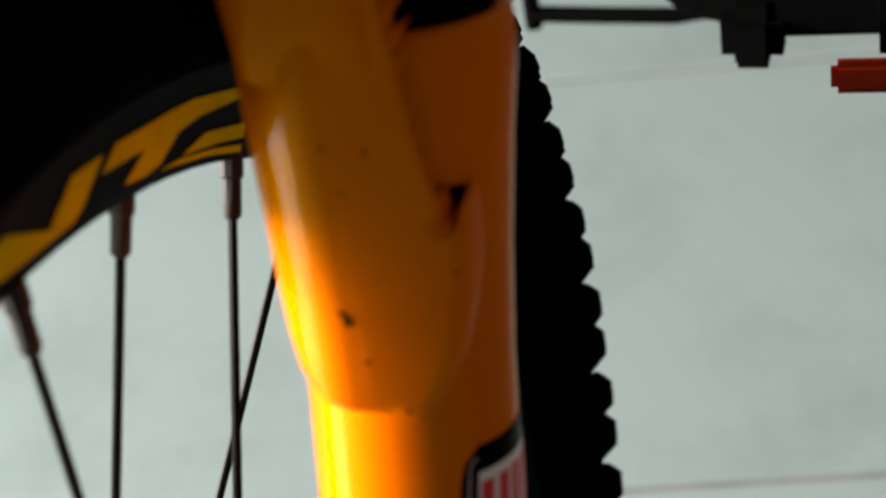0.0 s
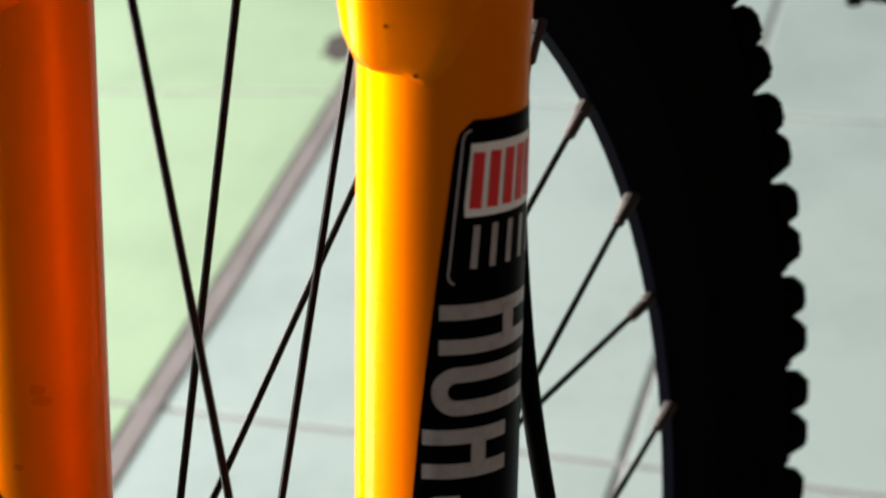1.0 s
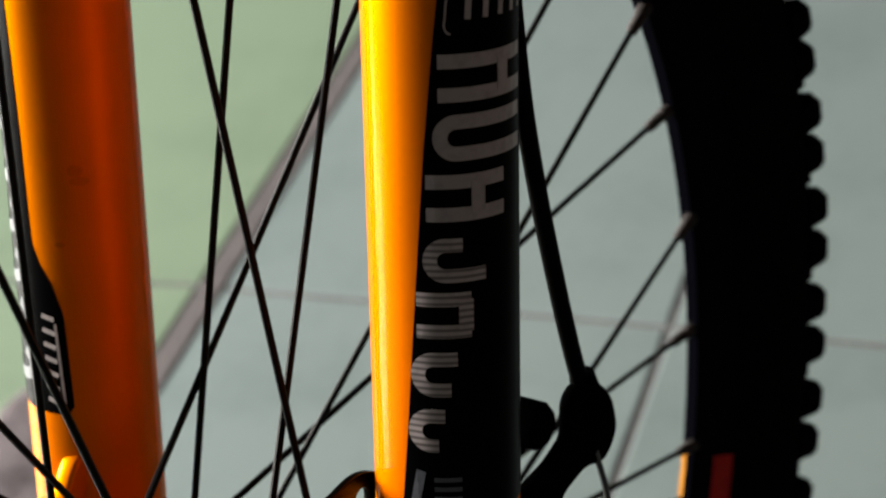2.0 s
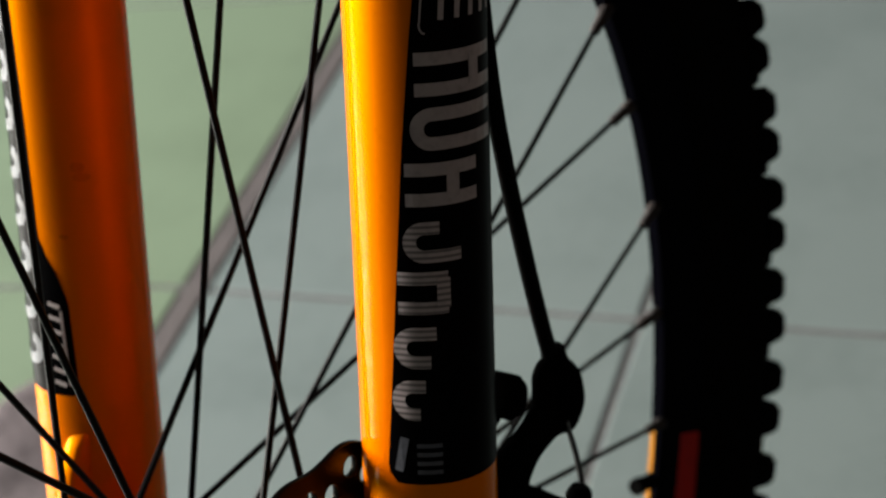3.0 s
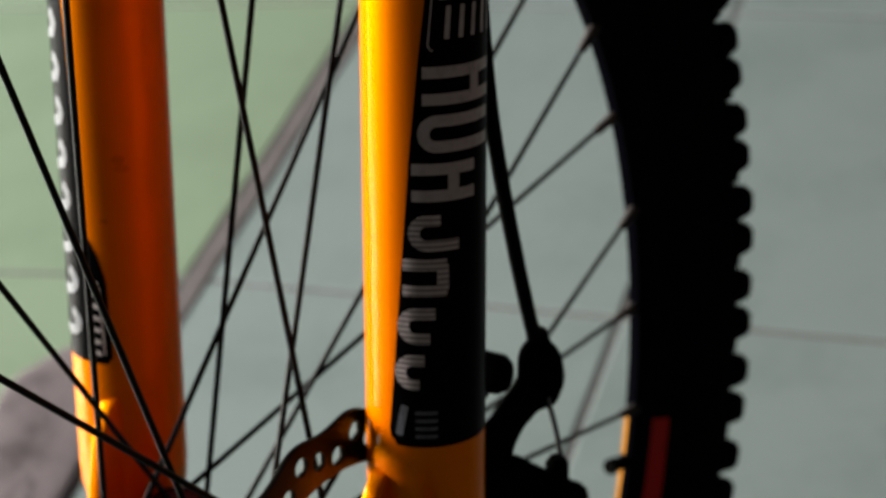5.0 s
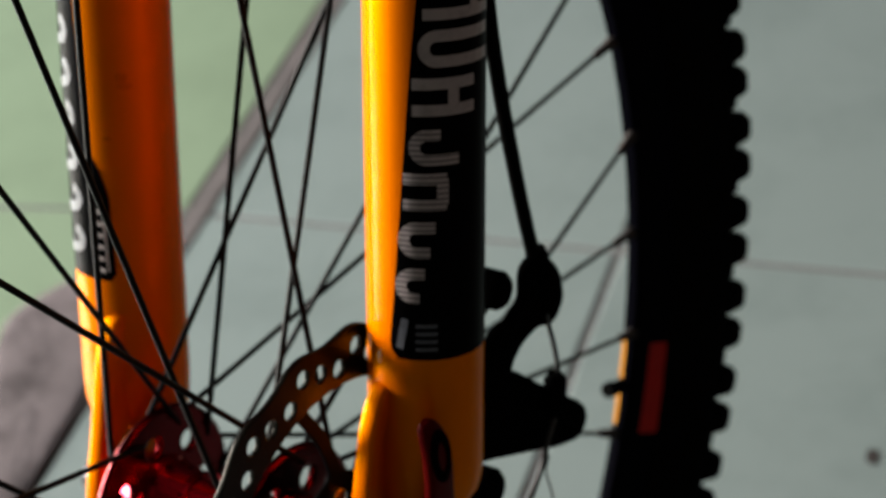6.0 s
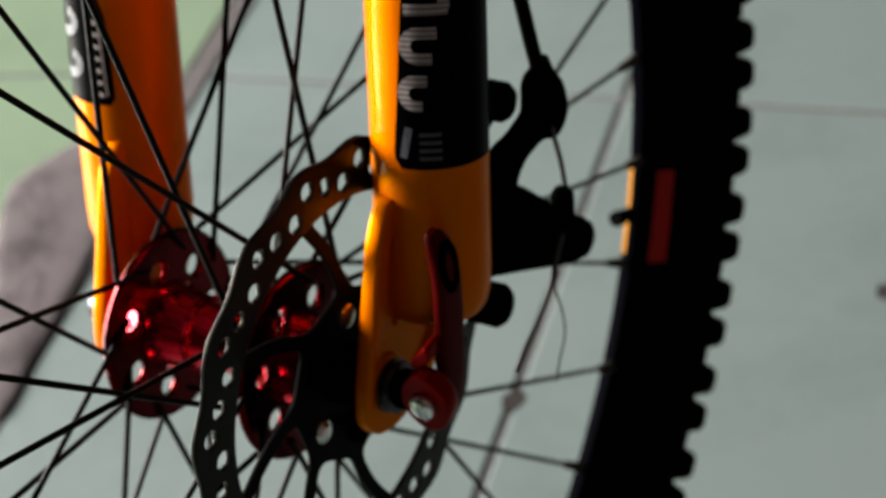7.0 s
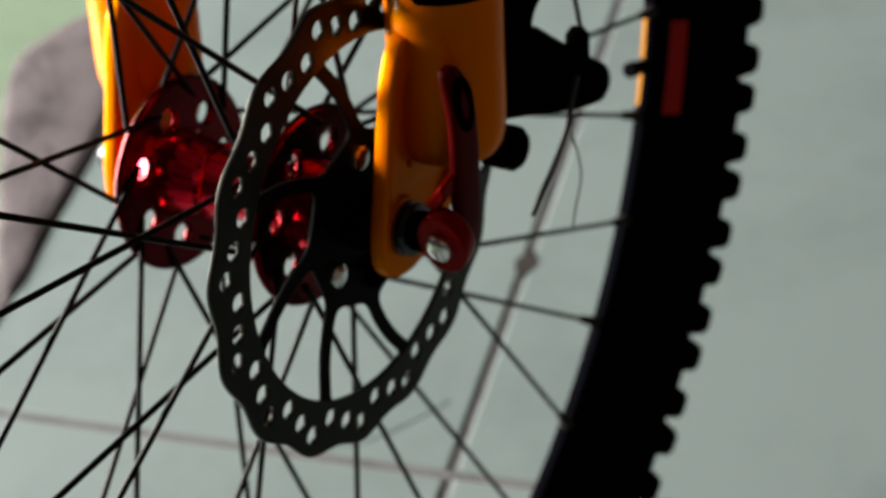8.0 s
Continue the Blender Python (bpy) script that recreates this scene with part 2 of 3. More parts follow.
tagged(part("trim", block((9.9, 0.0176, 0.005), BORDER @ Matrix.Translation((1.0, 0, -0.0015)), 0.0008), SKIRT, None), "thin grey-brown border strip let into the floor", "trim", kind="structure")

# the bicycle
bike = new("bicycle")
bike.empty_display_size = 0.1
tagged(bike, "amber and black mountain bike standing on pale tiles", "bicycle")

# fork legs
TILT = radians(14.7)
UP = Vector((math.sin(TILT), 0, math.cos(TILT)))
FRONT = Vector((-math.cos(TILT), 0, math.sin(TILT)))
LEG = {-1: Vector((0.02585, -0.060, HUB.z)), 1: Vector((0.02325, 0.062, HUB.z))}


def leg_point(side, s, phi, r):
    """A point on a leg: s up its axis, phi degrees from the front to the outside, r from the axis."""
    return LEG[side] + UP * s + (FRONT * math.cos(radians(phi)) + Vector((0, side, 0)) * math.sin(radians(phi))) * r


def leg_radius(s):
    if s > 0.24:
        return 0.0188 + 0.0030 * min((s - 0.24) / 0.055, 1) ** 1.5
    return 0.0188


def fork_leg(side):
    n = 48
    prof = [(0.0112, 0.004), (0.0112, 0.0130), (0.0120, 0.0156), (0.0148, 0.0174), (0.0190, 0.0184), (0.0260, 0.0188), (0.045, 0.0188)]
    prof += [(0.06 + 0.02 * i, leg_radius(0.06 + 0.02 * i)) for i in range(12)]
    prof += [(0.292, 0.0217), (0.299, 0.0219), (0.302, 0.0214), (0.303, 0.0200), (0.303, 0.0165)]
    rings = [[leg_point(side, s, 360 * i / n, r) for i in range(n)] for s, r in prof]
    ob = part("fork_leg", smooth(loft(rings)), PAINT, bike, "glossy amber fork lower leg")
    # dropout plate with its slot, and the web that joins it to the leg
    lug = rounded([(-0.0130, -0.006), (-0.0102, 0.0035), (-0.0050, 0.0137), (0.0015, 0.027), (0.0072, 0.0395), (0.0120, 0.0490), (0.0200, 0.0580), (0.040, 0.056), (0.046, 0.034), (0.044, 0.014), (0.036, -0.002), (0.022, -0.012), (0.010, -0.0155), (-0.002, -0.0155), (-0.0105, -0.0120)], 0.006)
    part("dropout", plate("dropout", [lug, circle(0.0125, 0.0165, 0.0023, 14)], 0.0034, wheel_plane(side * 0.0542), 0.0010), PAINT, ob)
    inner = [(0.0205 + (x - 0.0205) * 0.80, 0.0215 + (z - 0.0215) * 0.80) for x, z in lug]
    part("dropout_lip", plate("dropout_lip", [lug, inner], 0.0064, wheel_plane(side * 0.0552), 0.0014), PAINT, ob)
    part("axle_seat", lathe([(0.0560, 0.0105), (0.0580, 0.0102), (0.0584, 0.0094), (0.0584, 0.0060)], HUB, (0, side, 0), 32), PAINT, ob)
    part("dust_wiper", lathe([(0.302, 0.0165), (0.303, 0.0188), (0.311, 0.0188), (0.315, 0.0172), (0.318, 0.0162)], LEG[side], UP), RUBBER, ob, "black rubber dust wiper")
    part("stanchion", lathe([(0.30, 0.0158), (0.46, 0.0158), (0.461, 0.0150)], LEG[side], UP), RIM_BLACK, ob, "glossy black upper fork tube")
    return ob


legs = {s: fork_leg(s) for s in (-1, 1)}


def paint_mark(side, s, phi, a, b, label):
    """A thin dark mark on the paint of a leg."""
    ring = lambda r, k: [leg_point(side, s + b * k * math.cos(2 * math.pi * i / 9) * (1 + 0.3 * (i % 2)), phi + math.degrees(a * k / 0.0188) * math.sin(2 * math.pi * i / 9), r) for i in range(9)]
    part("paint_mark", loft([ring(0.0186, 1), ring(0.01895, 1), ring(0.0190, 0.7)]), MARK, legs[side], label)


for s, phi, a, b in ((0.1405, -45, 0.0022, 0.0016), (0.1375, -48, 0.0028, 0.0012), (0.1195, -27, 0.0016, 0.0007)):
    paint_mark(1, s, phi, a, b, "faint brown scuff on the paint")



def squircle(p, u, v, d, w, k, n=36):
    """A rounded section about p, d and w its half sizes along u and v, k from 1 (ellipse) to 0 (box)."""
    ring = []
    for i in range(n):
        c, s = math.cos(2 * math.pi * i / n), math.sin(2 * math.pi * i / n)
        ring.append(p + u * d * math.copysign(abs(c) ** k, c) + v * w * math.copysign(abs(s) ** k, s))
    return ring


# outline of the brace's foot on a leg, in mm: height up the leg, offset to the outside
FOOT = ((322, 8.4), (309, 9.4), (299, 10.3), (285, 12.0), (278, 13.2), (271.6, 14.2), (274.4, 15.6), (276.4, 16.6), (275.2, 17.7), (270, 17.6), (262, 17.3), (256, 16.6), (246.6, 14.8), (241, 12.4),
        (237.8, 10.2), (235.4, 8.2), (234.3, 6.6), (235.3, 4.6), (236.3, 2.0), (236, -5), (236.6, -9.5), (238.5, -12.6), (241.5, -16.2), (249, -18.8), (258, -20.2), (277, -21.6), (300, -22.4), (322, -23.4))


def foot_depth(s, q):
    """Distance in mm from a point inside the foot's outline to its edge; negative outside."""
    inside, best = False, 1e9
    p = Vector((s, q))
    line = [Vector(c) for c in FOOT]
    for k, b in enumerate(line):
        a = line[k - 1]
        if k:
            t = max(0.0, min(1.0, (p - a).dot(b - a) / (b - a).length_squared))
            best = min(best, (p - a - (b - a) * t).length)
        if (a.x > s) != (b.x > s) and q < a.y + (s - a.x) / (b.x - a.x) * (b.y - a.y):
            inside = not inside
    return best if inside else -best


def foot_front(s, q):
    """How far the foot's face stands before the axis of its leg, in mm."""
    crown = lerp_table([(0.2345, 20.6), (0.240, 21.5), (0.246, 22.3), (0.259, 23.8), (0.2735, 26.4), (0.284, 28.6), (0.297, 31.0), (0.322, 36.0)], 1)(s / 1000)
    d = q + 5
    soft = math.sqrt(d * d + 9) - 3
    bow = 0.021 - 0.013 * max(-1.0, min(1.0, d / 4))
    top = crown - 0.16 * soft - 0.02 * d - bow * d * d
    # higher up the face turns towards the wheel
    h = max(0.0, min(1.0, (s - 294) / 20))
    top -= 0.12 * h * h * (3 - 2 * h) * (math.sqrt((q - 1) ** 2 + 9) - (q - 1)) / 2
    r = leg_radius(s / 1000) * 1000
    low = math.sqrt(max(r * r - q * q, 16.0)) if s < 303 else 12.0
    e = foot_depth(s, q)
    if e <= 0:
        return low - 1.5
    x = min(e / (4.5 if q < -10 else 0.5 if s > 273 and 0 < q < 15 else 3.2), 1.0)
    return max(low + (top - low) * math.sqrt(1 - (1 - x) ** 2), low - 1.5)


def lerp_table(rows, scale=1000):
    def f(s):
        s *= scale
        for (a, p), (b, q) in zip(rows, rows[1:]):
            if s <= b:
                return p + (q - p) * max(0, (s - a) / (b - a))
        return rows[-1][1]
    return f


def brace_foot(side):
    """The broad foot in which the brace runs out on a leg, proud of it, with a rounded lip."""
    bm = bmesh.new()
    ss = [232.5 + 0.5 * k for k in range(180)]
    qs = [-24.3 + 0.4 * k for k in range(108)]
    grid = []
    for s in ss:
        row = []
        for q in qs:
            f = foot_front(s, q)
            row.append(bm.verts.new(LEG[side] + UP * s / 1000 + FRONT * f / 1000 + Vector((0, side * q / 1000, 0))))
        grid.append(row)
    for i, s in enumerate(ss[:-1]):
        for k, q in enumerate(qs[:-1]):
            if max(foot_depth(s + a, q + b) for a, b in ((0, 0), (0.5, 0), (0, 0.4), (0.5, 0.4))) > -0.01:
                bm.faces.new((grid[i][k], grid[i][k + 1], grid[i + 1][k + 1], grid[i + 1][k]))
    bmesh.ops.delete(bm, geom=[v for v in bm.verts if not v.link_faces], context='VERTS')
    bmesh.ops.recalc_face_normals(bm, faces=bm.faces)
    rim_edges = [e for e in bm.edges if len(e.link_faces) == 1]
    # the outer edge of the brace runs straight, and is undercut where the brace lifts off the leg
    crease = lerp_table(sorted(FOOT[:6]))
    lift = []
    for v in {v for e in rim_edges for v in e.verts}:
        h, q = (v.co - LEG[side]).dot(UP), (v.co - LEG[side]).y * side * 1000
        if 0.2765 < h < 0.320 and abs(q - crease(h)) < 1.2:
            v.co += Vector((0, side * (crease(h) - q) / 1000, 0))
            v.co += FRONT * (foot_front(h * 1000, crease(h) - 0.5) / 1000 - (v.co - LEG[side]).dot(FRONT))
            lift.append(v.co.copy())
    out = bmesh.ops.extrude_edge_only(bm, edges=rim_edges)
    for v in out['geom']:
        if isinstance(v, bmesh.types.BMVert):
            under = any((v.co - c).length < 1e-6 for c in lift)
            v.co += Vector((0, -side * 0.007, 0)) - FRONT * 0.009 if under else -FRONT * 0.004
    return smooth(bm, 60)


def fork_arch():
    """The brace over the tyre, with a broad foot on the front of each leg."""
    half = [(0.300, 0.0225, 0.0045, 0.0125, 0.0080), (0.316, 0.0262, 0.0055, 0.0128, 0.0088), (0.345, 0.0310, 0.010, 0.0134, 0.0086), (0.370, 0.0340, 0.027, 0.0134, 0.0085), (0.386, 0.0355, 0.046, 0.0134, 0.0080)]
    at = lambda side, rows: [(LEG[side] + UP * s + FRONT * f + Vector((0, -side * i, 0)), w, d) for s, f, i, w, d in rows]
    line = at(-1, half) + at(1, half)[::-1]
    rings = []
    for j, (p, w, d) in enumerate(line):
        t = (line[min(j + 1, len(line) - 1)][0] - line[max(j - 1, 0)][0]).normalized()
        u = (FRONT - t * FRONT.dot(t)).normalized()
        rings.append(squircle(p, u, t.cross(u), d, w, 0.54))
    arch = part("fork_arch", smooth(loft(rings), 60), PAINT, bike, "glossy amber fork brace over the tyre")
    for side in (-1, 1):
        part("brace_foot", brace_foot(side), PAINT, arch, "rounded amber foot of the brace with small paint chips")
        # black patch that paints the deep shade where the brace lifts off the leg
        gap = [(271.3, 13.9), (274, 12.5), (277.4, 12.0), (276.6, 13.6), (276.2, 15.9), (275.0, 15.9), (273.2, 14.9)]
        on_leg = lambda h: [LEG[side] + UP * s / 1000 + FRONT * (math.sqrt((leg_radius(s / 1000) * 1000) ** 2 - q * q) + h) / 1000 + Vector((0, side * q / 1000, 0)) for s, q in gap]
        part("pocket_shade", loft([on_leg(-1.5), on_leg(0.5)]), PLASTIC, arch, "small black patch for the shade beside the brace")
    # chips in the paint
    for s, q, a, b in CHIPS:
        c = LEG[-1] + UP * s / 1000 + FRONT * foot_front(s, q) / 1000 + Vector((0, -q / 1000, 0))
        ring = lambda h, k: [c + FRONT * h + UP * b * k * math.cos(2 * math.pi * i / 9 + 0.3) * (1 + 0.3 * (i % 2)) + Vector((0, a * k * math.sin(2 * math.pi * i / 9 + 0.3), 0)) for i in range(9)]
        part("paint_chip", loft([ring(-0.0006, 1), ring(0.00015, 1), ring(0.0002, 0.7)]), PLASTIC, arch, "small dark chip in the paint")


CHIPS = ((256.3, -3.9, 0.0007, 0.0005), (254.9, -3.2, 0.0006, 0.0009), (246.9, -0.6, 0.0005, 0.0003), (287.2, -2.8, 0.0004, 0.0003), (286.0, 3.6, 0.0004, 0.0004), (236.6, 4.9, 0.0006, 0.0004), (262.5, 14.6, 0.0003, 0.0003), (279.0, -1.0, 0.0003, 0.0003))
fork_arch()


def leg_patch(side, s0, s1, p0, p1, r, n=24, m=2, round_s=0.0):
    """A film on a leg between two heights and two angles (numbers or functions of s)."""
    f0 = p0 if callable(p0) else (lambda s: p0)
    f1 = p1 if callable(p1) else (lambda s: p1)
    bm = bmesh.new()
    rows = []
    for j in range(m + 1):
        s = s0 + (s1 - s0) * j / m
        rows.append([bm.verts.new(leg_point(side, s, f0(s) + (f1(s) - f0(s)) * i / n, r + leg_radius(s))) for i in range(n + 1)])
    for a, b in zip(rows, rows[1:]):
        for i in range(n):
            bm.faces.new((a[i], a[i + 1], b[i + 1], b[i]))
    bmesh.ops.recalc_face_normals(bm, faces=bm.faces)
    bmesh.ops.solidify(bm, geom=bm.faces[:], thickness=0.00015)
    return smooth(bm)


def leg_stroke(side, pts, width, r):
    """A ribbon of even width on a leg along (s in mm, phi) points."""
    k = 1000 * 0.0188 * math.pi / 180
    flat = [Vector((s, p * k)) for s, p in pts]
    bm = bmesh.new()
    rows = []
    for i, q in enumerate(flat):
        d = (flat[min(i + 1, len(flat) - 1)] - flat[max(i - 1, 0)]).normalized()
        nrm = Vector((-d.y, d.x)) * width / 2
        rows.append([bm.verts.new(leg_point(side, (e.x) / 1000, e.y / k, r + leg_radius(e.x / 1000))) for e in (q + nrm, q - nrm)])
    for a, b in zip(rows, rows[1:]):
        bm.faces.new((a[0], a[1], b[1], b[0]))
    bmesh.ops.recalc_face_normals(bm, faces=bm.faces)
    bmesh.ops.solidify(bm, geom=bm.faces[:], thickness=0.00012)
    return bm


def arc(s, p, rs, rp, a0, a1, n=14):
    return [(s + rs * math.cos(radians(a0 + (a1 - a0) * i / n)), p + rp * math.sin(radians(a0 + (a1 - a0) * i / n))) for i in range(n + 1)]


def left_decal():
    leg = legs[-1]
    edge = lerp_table([(66.5, 8), (68, 0), (72, -2), (91, 3.5), (130, 13), (162, 20.5), (190, 29), (217, 38.5), (223, 41), (226, 45), (227.3, 52)])
    film = part("decal", leg_patch(-1, 0.0668, 0.2273, edge, 150, 0.00012, 40, 60), DECAL, leg, "glossy black decal with worn grey print")
    # badge at the top: thin frame, white panel with red bars, grey bars
    r = 0.0003
    frame_line = [(225, 120), (225, 50)] + arc(222, 50, 3, 5, 0, -90, 6) + [(194, 37.5)] + arc(194, 41, 2.6, 4, 270, 180, 6) + [(190.5, 120)]
    part("badge_outline", leg_stroke(-1, frame_line, 0.45, r), DECAL_GREY, film)
    part("badge_panel", leg_patch(-1, 0.2062, 0.2222, lerp_table([(206, 47.5), (207.5, 46.5), (222, 51)]), 140, r, 30, 6), DECAL_WHITE, film, "white badge panel")
    for i in range(5):
        p = 54 + 12.5 * i
        part("badge_bar", leg_stroke(-1, [(208.0, p), (220.3, p + 2.4)], 2.7, r + 0.00025), DECAL_RED, film)
    for i in range(5):
        p = 54 + 14 * i
        part("badge_bar_grey", leg_stroke(-1, [(194.6, p), (204.2, p + 2.0)], 1.5, r), DECAL_GREY, film)
    # large plain shapes down the decal, each cut off at the far side
    def bars(s0, s1, p0, p1, bridge):
        w = 0.30 * (s1 - s0)
        part("print_bar", leg_stroke(-1, [(s1 - w / 2, p0 + (p1 - p0) * i / 10) for i in range(11)], w, r), DECAL_STRIPED if s0 < 145 else DECAL_GREY, film)
        part("print_bar", leg_stroke(-1, [(s0 + w / 2, p0 + (p1 - p0) * i / 10) for i in range(11)], w, r), DECAL_STRIPED if s0 < 145 else DECAL_GREY, film)
        part("print_bridge", leg_stroke(-1, [(s0 + w / 2, p0 + (p1 - p0) * bridge), (s1 - w / 2, p0 + (p1 - p0) * bridge)], w, r + 0.0002), DECAL_STRIPED if s0 < 145 else DECAL_GREY, film)
    def bend(s0, s1, p0, p1, tail):
        w = 0.31 * (s1 - s0)
        mid, h = (s0 + s1) / 2, (s1 - s0 - w) / 2
        kp = 1 / (1000 * 0.0188 * math.pi / 180)
        c = p0 + (h + w / 2) * kp
        pts = [(mid + h, c + (p1 - c) * (1 - i / 6)) for i in range(6)] + arc(mid, c, h, h * kp, 0, -180) + [(mid - h, c + (tail - c) * (i / 6)) for i in range(1, 7)]
        part("print_bend", leg_stroke(-1, pts, w, r), DECAL_STRIPED if s0 < 145 else DECAL_GREY, film)
    bars(175.2, 186.6, 32, 110, 0.66)
    bend(160.9, 172.2, 27.5, 108, 108)
    bars(146.0, 157.6, 22, 84, 0.62)
    bend(130.6, 141.8, 18.5, 48, 66)
    bars(116.2, 128.0, 13, 54, 0.9)
    bend(100.8, 112.5, 7.5, 43, 38)
    bend(85.8, 97.4, 4.5, 33, 28)
    part("print_bar", leg_stroke(-1, [(70.5, 8), (80.5, 14)], 2.4, r), DECAL_DIM, film)
    for i in range(4):
        part("small_print_bar", leg_stroke(-1, [(70.5 + 2.6 * i, 24 + 3 * j) for j in range(8)], 1.2, r), DECAL_DIM, film)


def right_decal():
    leg = legs[1]
    edge = lerp_table([(68.5, -22), (70, -28), (99, -25), (108, -16), (113, -7), (119, 0), (150, 2), (200, 8), (226, 20)])
    film = part("decal", leg_patch(1, 0.0685, 0.227, edge, 150, 0.00012, 40, 60), DECAL, leg, "glossy black decal with silver-grey print")
    r = 0.0003
    for i in range(9):
        s = 82 + 14.6 * i
        pts = arc(s, 34 + i * 1.5, 4.2, 22, 60, 330)
        part("print_bend", leg_stroke(1, pts, 3.4, r), DECAL_SILVER, film)
        part("print_bar", leg_stroke(1, [(s - 4.6, 16 + i), (s + 4.6, 17 + i)], 1.0, r), DECAL_SILVER, film)
    for i in range(7):
        part("small_print_bar", leg_stroke(1, [(72 + 4.2 * i, -16), (73 + 4.2 * i, -4)], 1.4, r), DECAL_GREY, film)
    part("small_print_bar", leg_stroke(1, [(72, -20), (96, -17)], 0.8, r), DECAL_GREY, film)


left_decal()
right_decal()

# wheel
R_NIP = 0.2740
A0 = 9.46


RIM_Y = -0.0060


def wheel_ring(profile, n=180):
    """A ring about the axle from a closed section of (y, radius)."""
    bm = bmesh.new()
    vs = [[bm.verts.new(polar(r, 360 * i / n, y + RIM_Y)) for y, r in profile] for i in range(n)]
    m = len(profile)
    for i in range(n):
        a, b = vs[i], vs[(i + 1) % n]
        for j in range(m):
            k = (j + 1) % m
            bm.faces.new((a[j], a[k], b[k], b[j]))
    bmesh.ops.recalc_face_normals(bm, faces=bm.faces)
    return smooth(bm, 40)


rim = part("rim", wheel_ring([(-0.0024, 0.2746), (0.0022, 0.2748), (0.0030, 0.2775), (0.0035, 0.2810), (0.0055, 0.2955), (0.0040, 0.2960), (0.0030, 0.2890), (-0.0080, 0.2890), (-0.0090, 0.2960), (-0.0105, 0.2955), (-0.0052, 0.2800), (-0.0040, 0.2770)]), RIM_BLACK, bike, "black rim with yellow slanted graphics")


def rim_print(base, outline, material=DECAL_YELLOW, label=""):
    """A print on the rim's side wall, as (degrees, radius in mm) corners."""
    bm = bmesh.new()
    def at(a, r):
        r /= 1000
        y = 0.0052 + 0.342 * (r - 0.2800) if r > 0.2800 else 0.0040 + 0.40 * (r - 0.2770)
        return polar(r, base + a, RIM_Y - y - 0.0004)
    bm.faces.new([bm.verts.new(at(a, r)) for a, r in outline])
    bmesh.ops.triangulate(bm, faces=bm.faces[:])
    bmesh.ops.recalc_face_normals(bm, faces=bm.faces)
    part("rim_print", bm, material, rim, label)


PRINTS = ([(-10.7, 290.1), (-5.4, 290.0), (-3.1, 289.4), (1.3, 289.0), (2.0, 284.5), (-1.7, 284.1), (-0.5, 278.9), (-2.4, 278.2), (-3.7, 279.1), (-4.7, 284.2), (-6.5, 285.9), (-11.1, 288.3)],
          [(2.3, 288.7), (4.7, 289.1), (5.8, 281.7), (3.8, 278.7), (3.2, 280.6)],
          [(12.5, 290.4), (9.4, 289.0), (5.9, 281.7), (3.9, 278.7), (7.8, 279.9), (12.6, 283.4)],
          [(-11.8, 282.4), (-7.7, 282.0), (-5.8, 278.8), (-9.5, 279.0), (-12.2, 279.3)],
          [(-12.3, 277.8), (-9.6, 278.0), (-5.8, 278.3), (-3.8, 277.6), (-5.5, 277.2), (-8.8, 276.8), (-12.5, 276.2)])
for base in (72, 162, 252):
    for outline in PRINTS:
        rim_print(base, outline)
rim_print(0, [(-21.8, 284.3)] + [(-22.0 - 2.1 * i, 294.6 + 0.2 * i) for i in range(5)] + [(-30.4 + 2.15 * i, 284.3) for i in range(4)], RIM_RED, "dark red block printed on the rim")


def bed_print(a0, a1):
    """A yellow print on the rim's inner face beside the valve."""
    bm = bmesh.new()
    rows = [[bm.verts.new(polar(r - 0.0003, a0 + (a1 - a0) * i / 6, RIM_Y + y)) for y, r in ((0.0003, 0.2747), (0.0021, 0.2748), (0.0030, 0.2772))] for i in range(7)]
    for a, b in zip(rows, rows[1:]):
        for j in range(2):
            bm.faces.new((a[j], a[j + 1], b[j + 1], b[j]))
    part("rim_print", bm, BED_ORANGE, rim, "orange block printed beside the valve")


bed_print(-21.2, -25.1)
bed_print(-26.6, -29.6)


def spokes():
    for k in range(36):
        left = k % 2 == 1
        off = 47.4 if ((k + 2) // 2) % 2 else -47.4
        ang = A0 + 10 * k
        y = -0.0225 if left else 0.0339
        outer = ((k // 2) % 2 == 0)
        yy = y + (0.0022 if outer else -0.0022)
        p = polar(R_NIP, ang, RIM_Y + (-0.0020 if left else 0.0004))
        q = polar(0.0275 if left else 0.0263, ang + off - (3.7 if left else 2.6), yy) + Vector((0.0017, 0, -0.0004))
        d = (q - p).normalized()
        part("spoke", tube([p - d * 0.001, p + d * 0.08, q - d * 0.05, q], 0.00105, 8), SPOKE_BLACK, rim)
        part("nipple", lathe([(-0.002, 0.0026), (0.003, 0.0026), (0.0035, 0.0021), (0.0110, 0.0020), (0.0118, 0.0014)], p, d, 10), NIPPLE, rim)


spokes()
# valve
vp = polar(0.2735, -25.8, RIM_Y)
part("valve_stem", lathe([(0, 0.0032), (0.003, 0.0032), (0.0035, 0.0028), (0.007, 0.0028), (0.0075, 0.0036), (0.0125, 0.0036), (0.0135, 0.003)], vp, polar(0, 0, 0) - vp, 12), RUBBER, rim, "black valve with its cap")


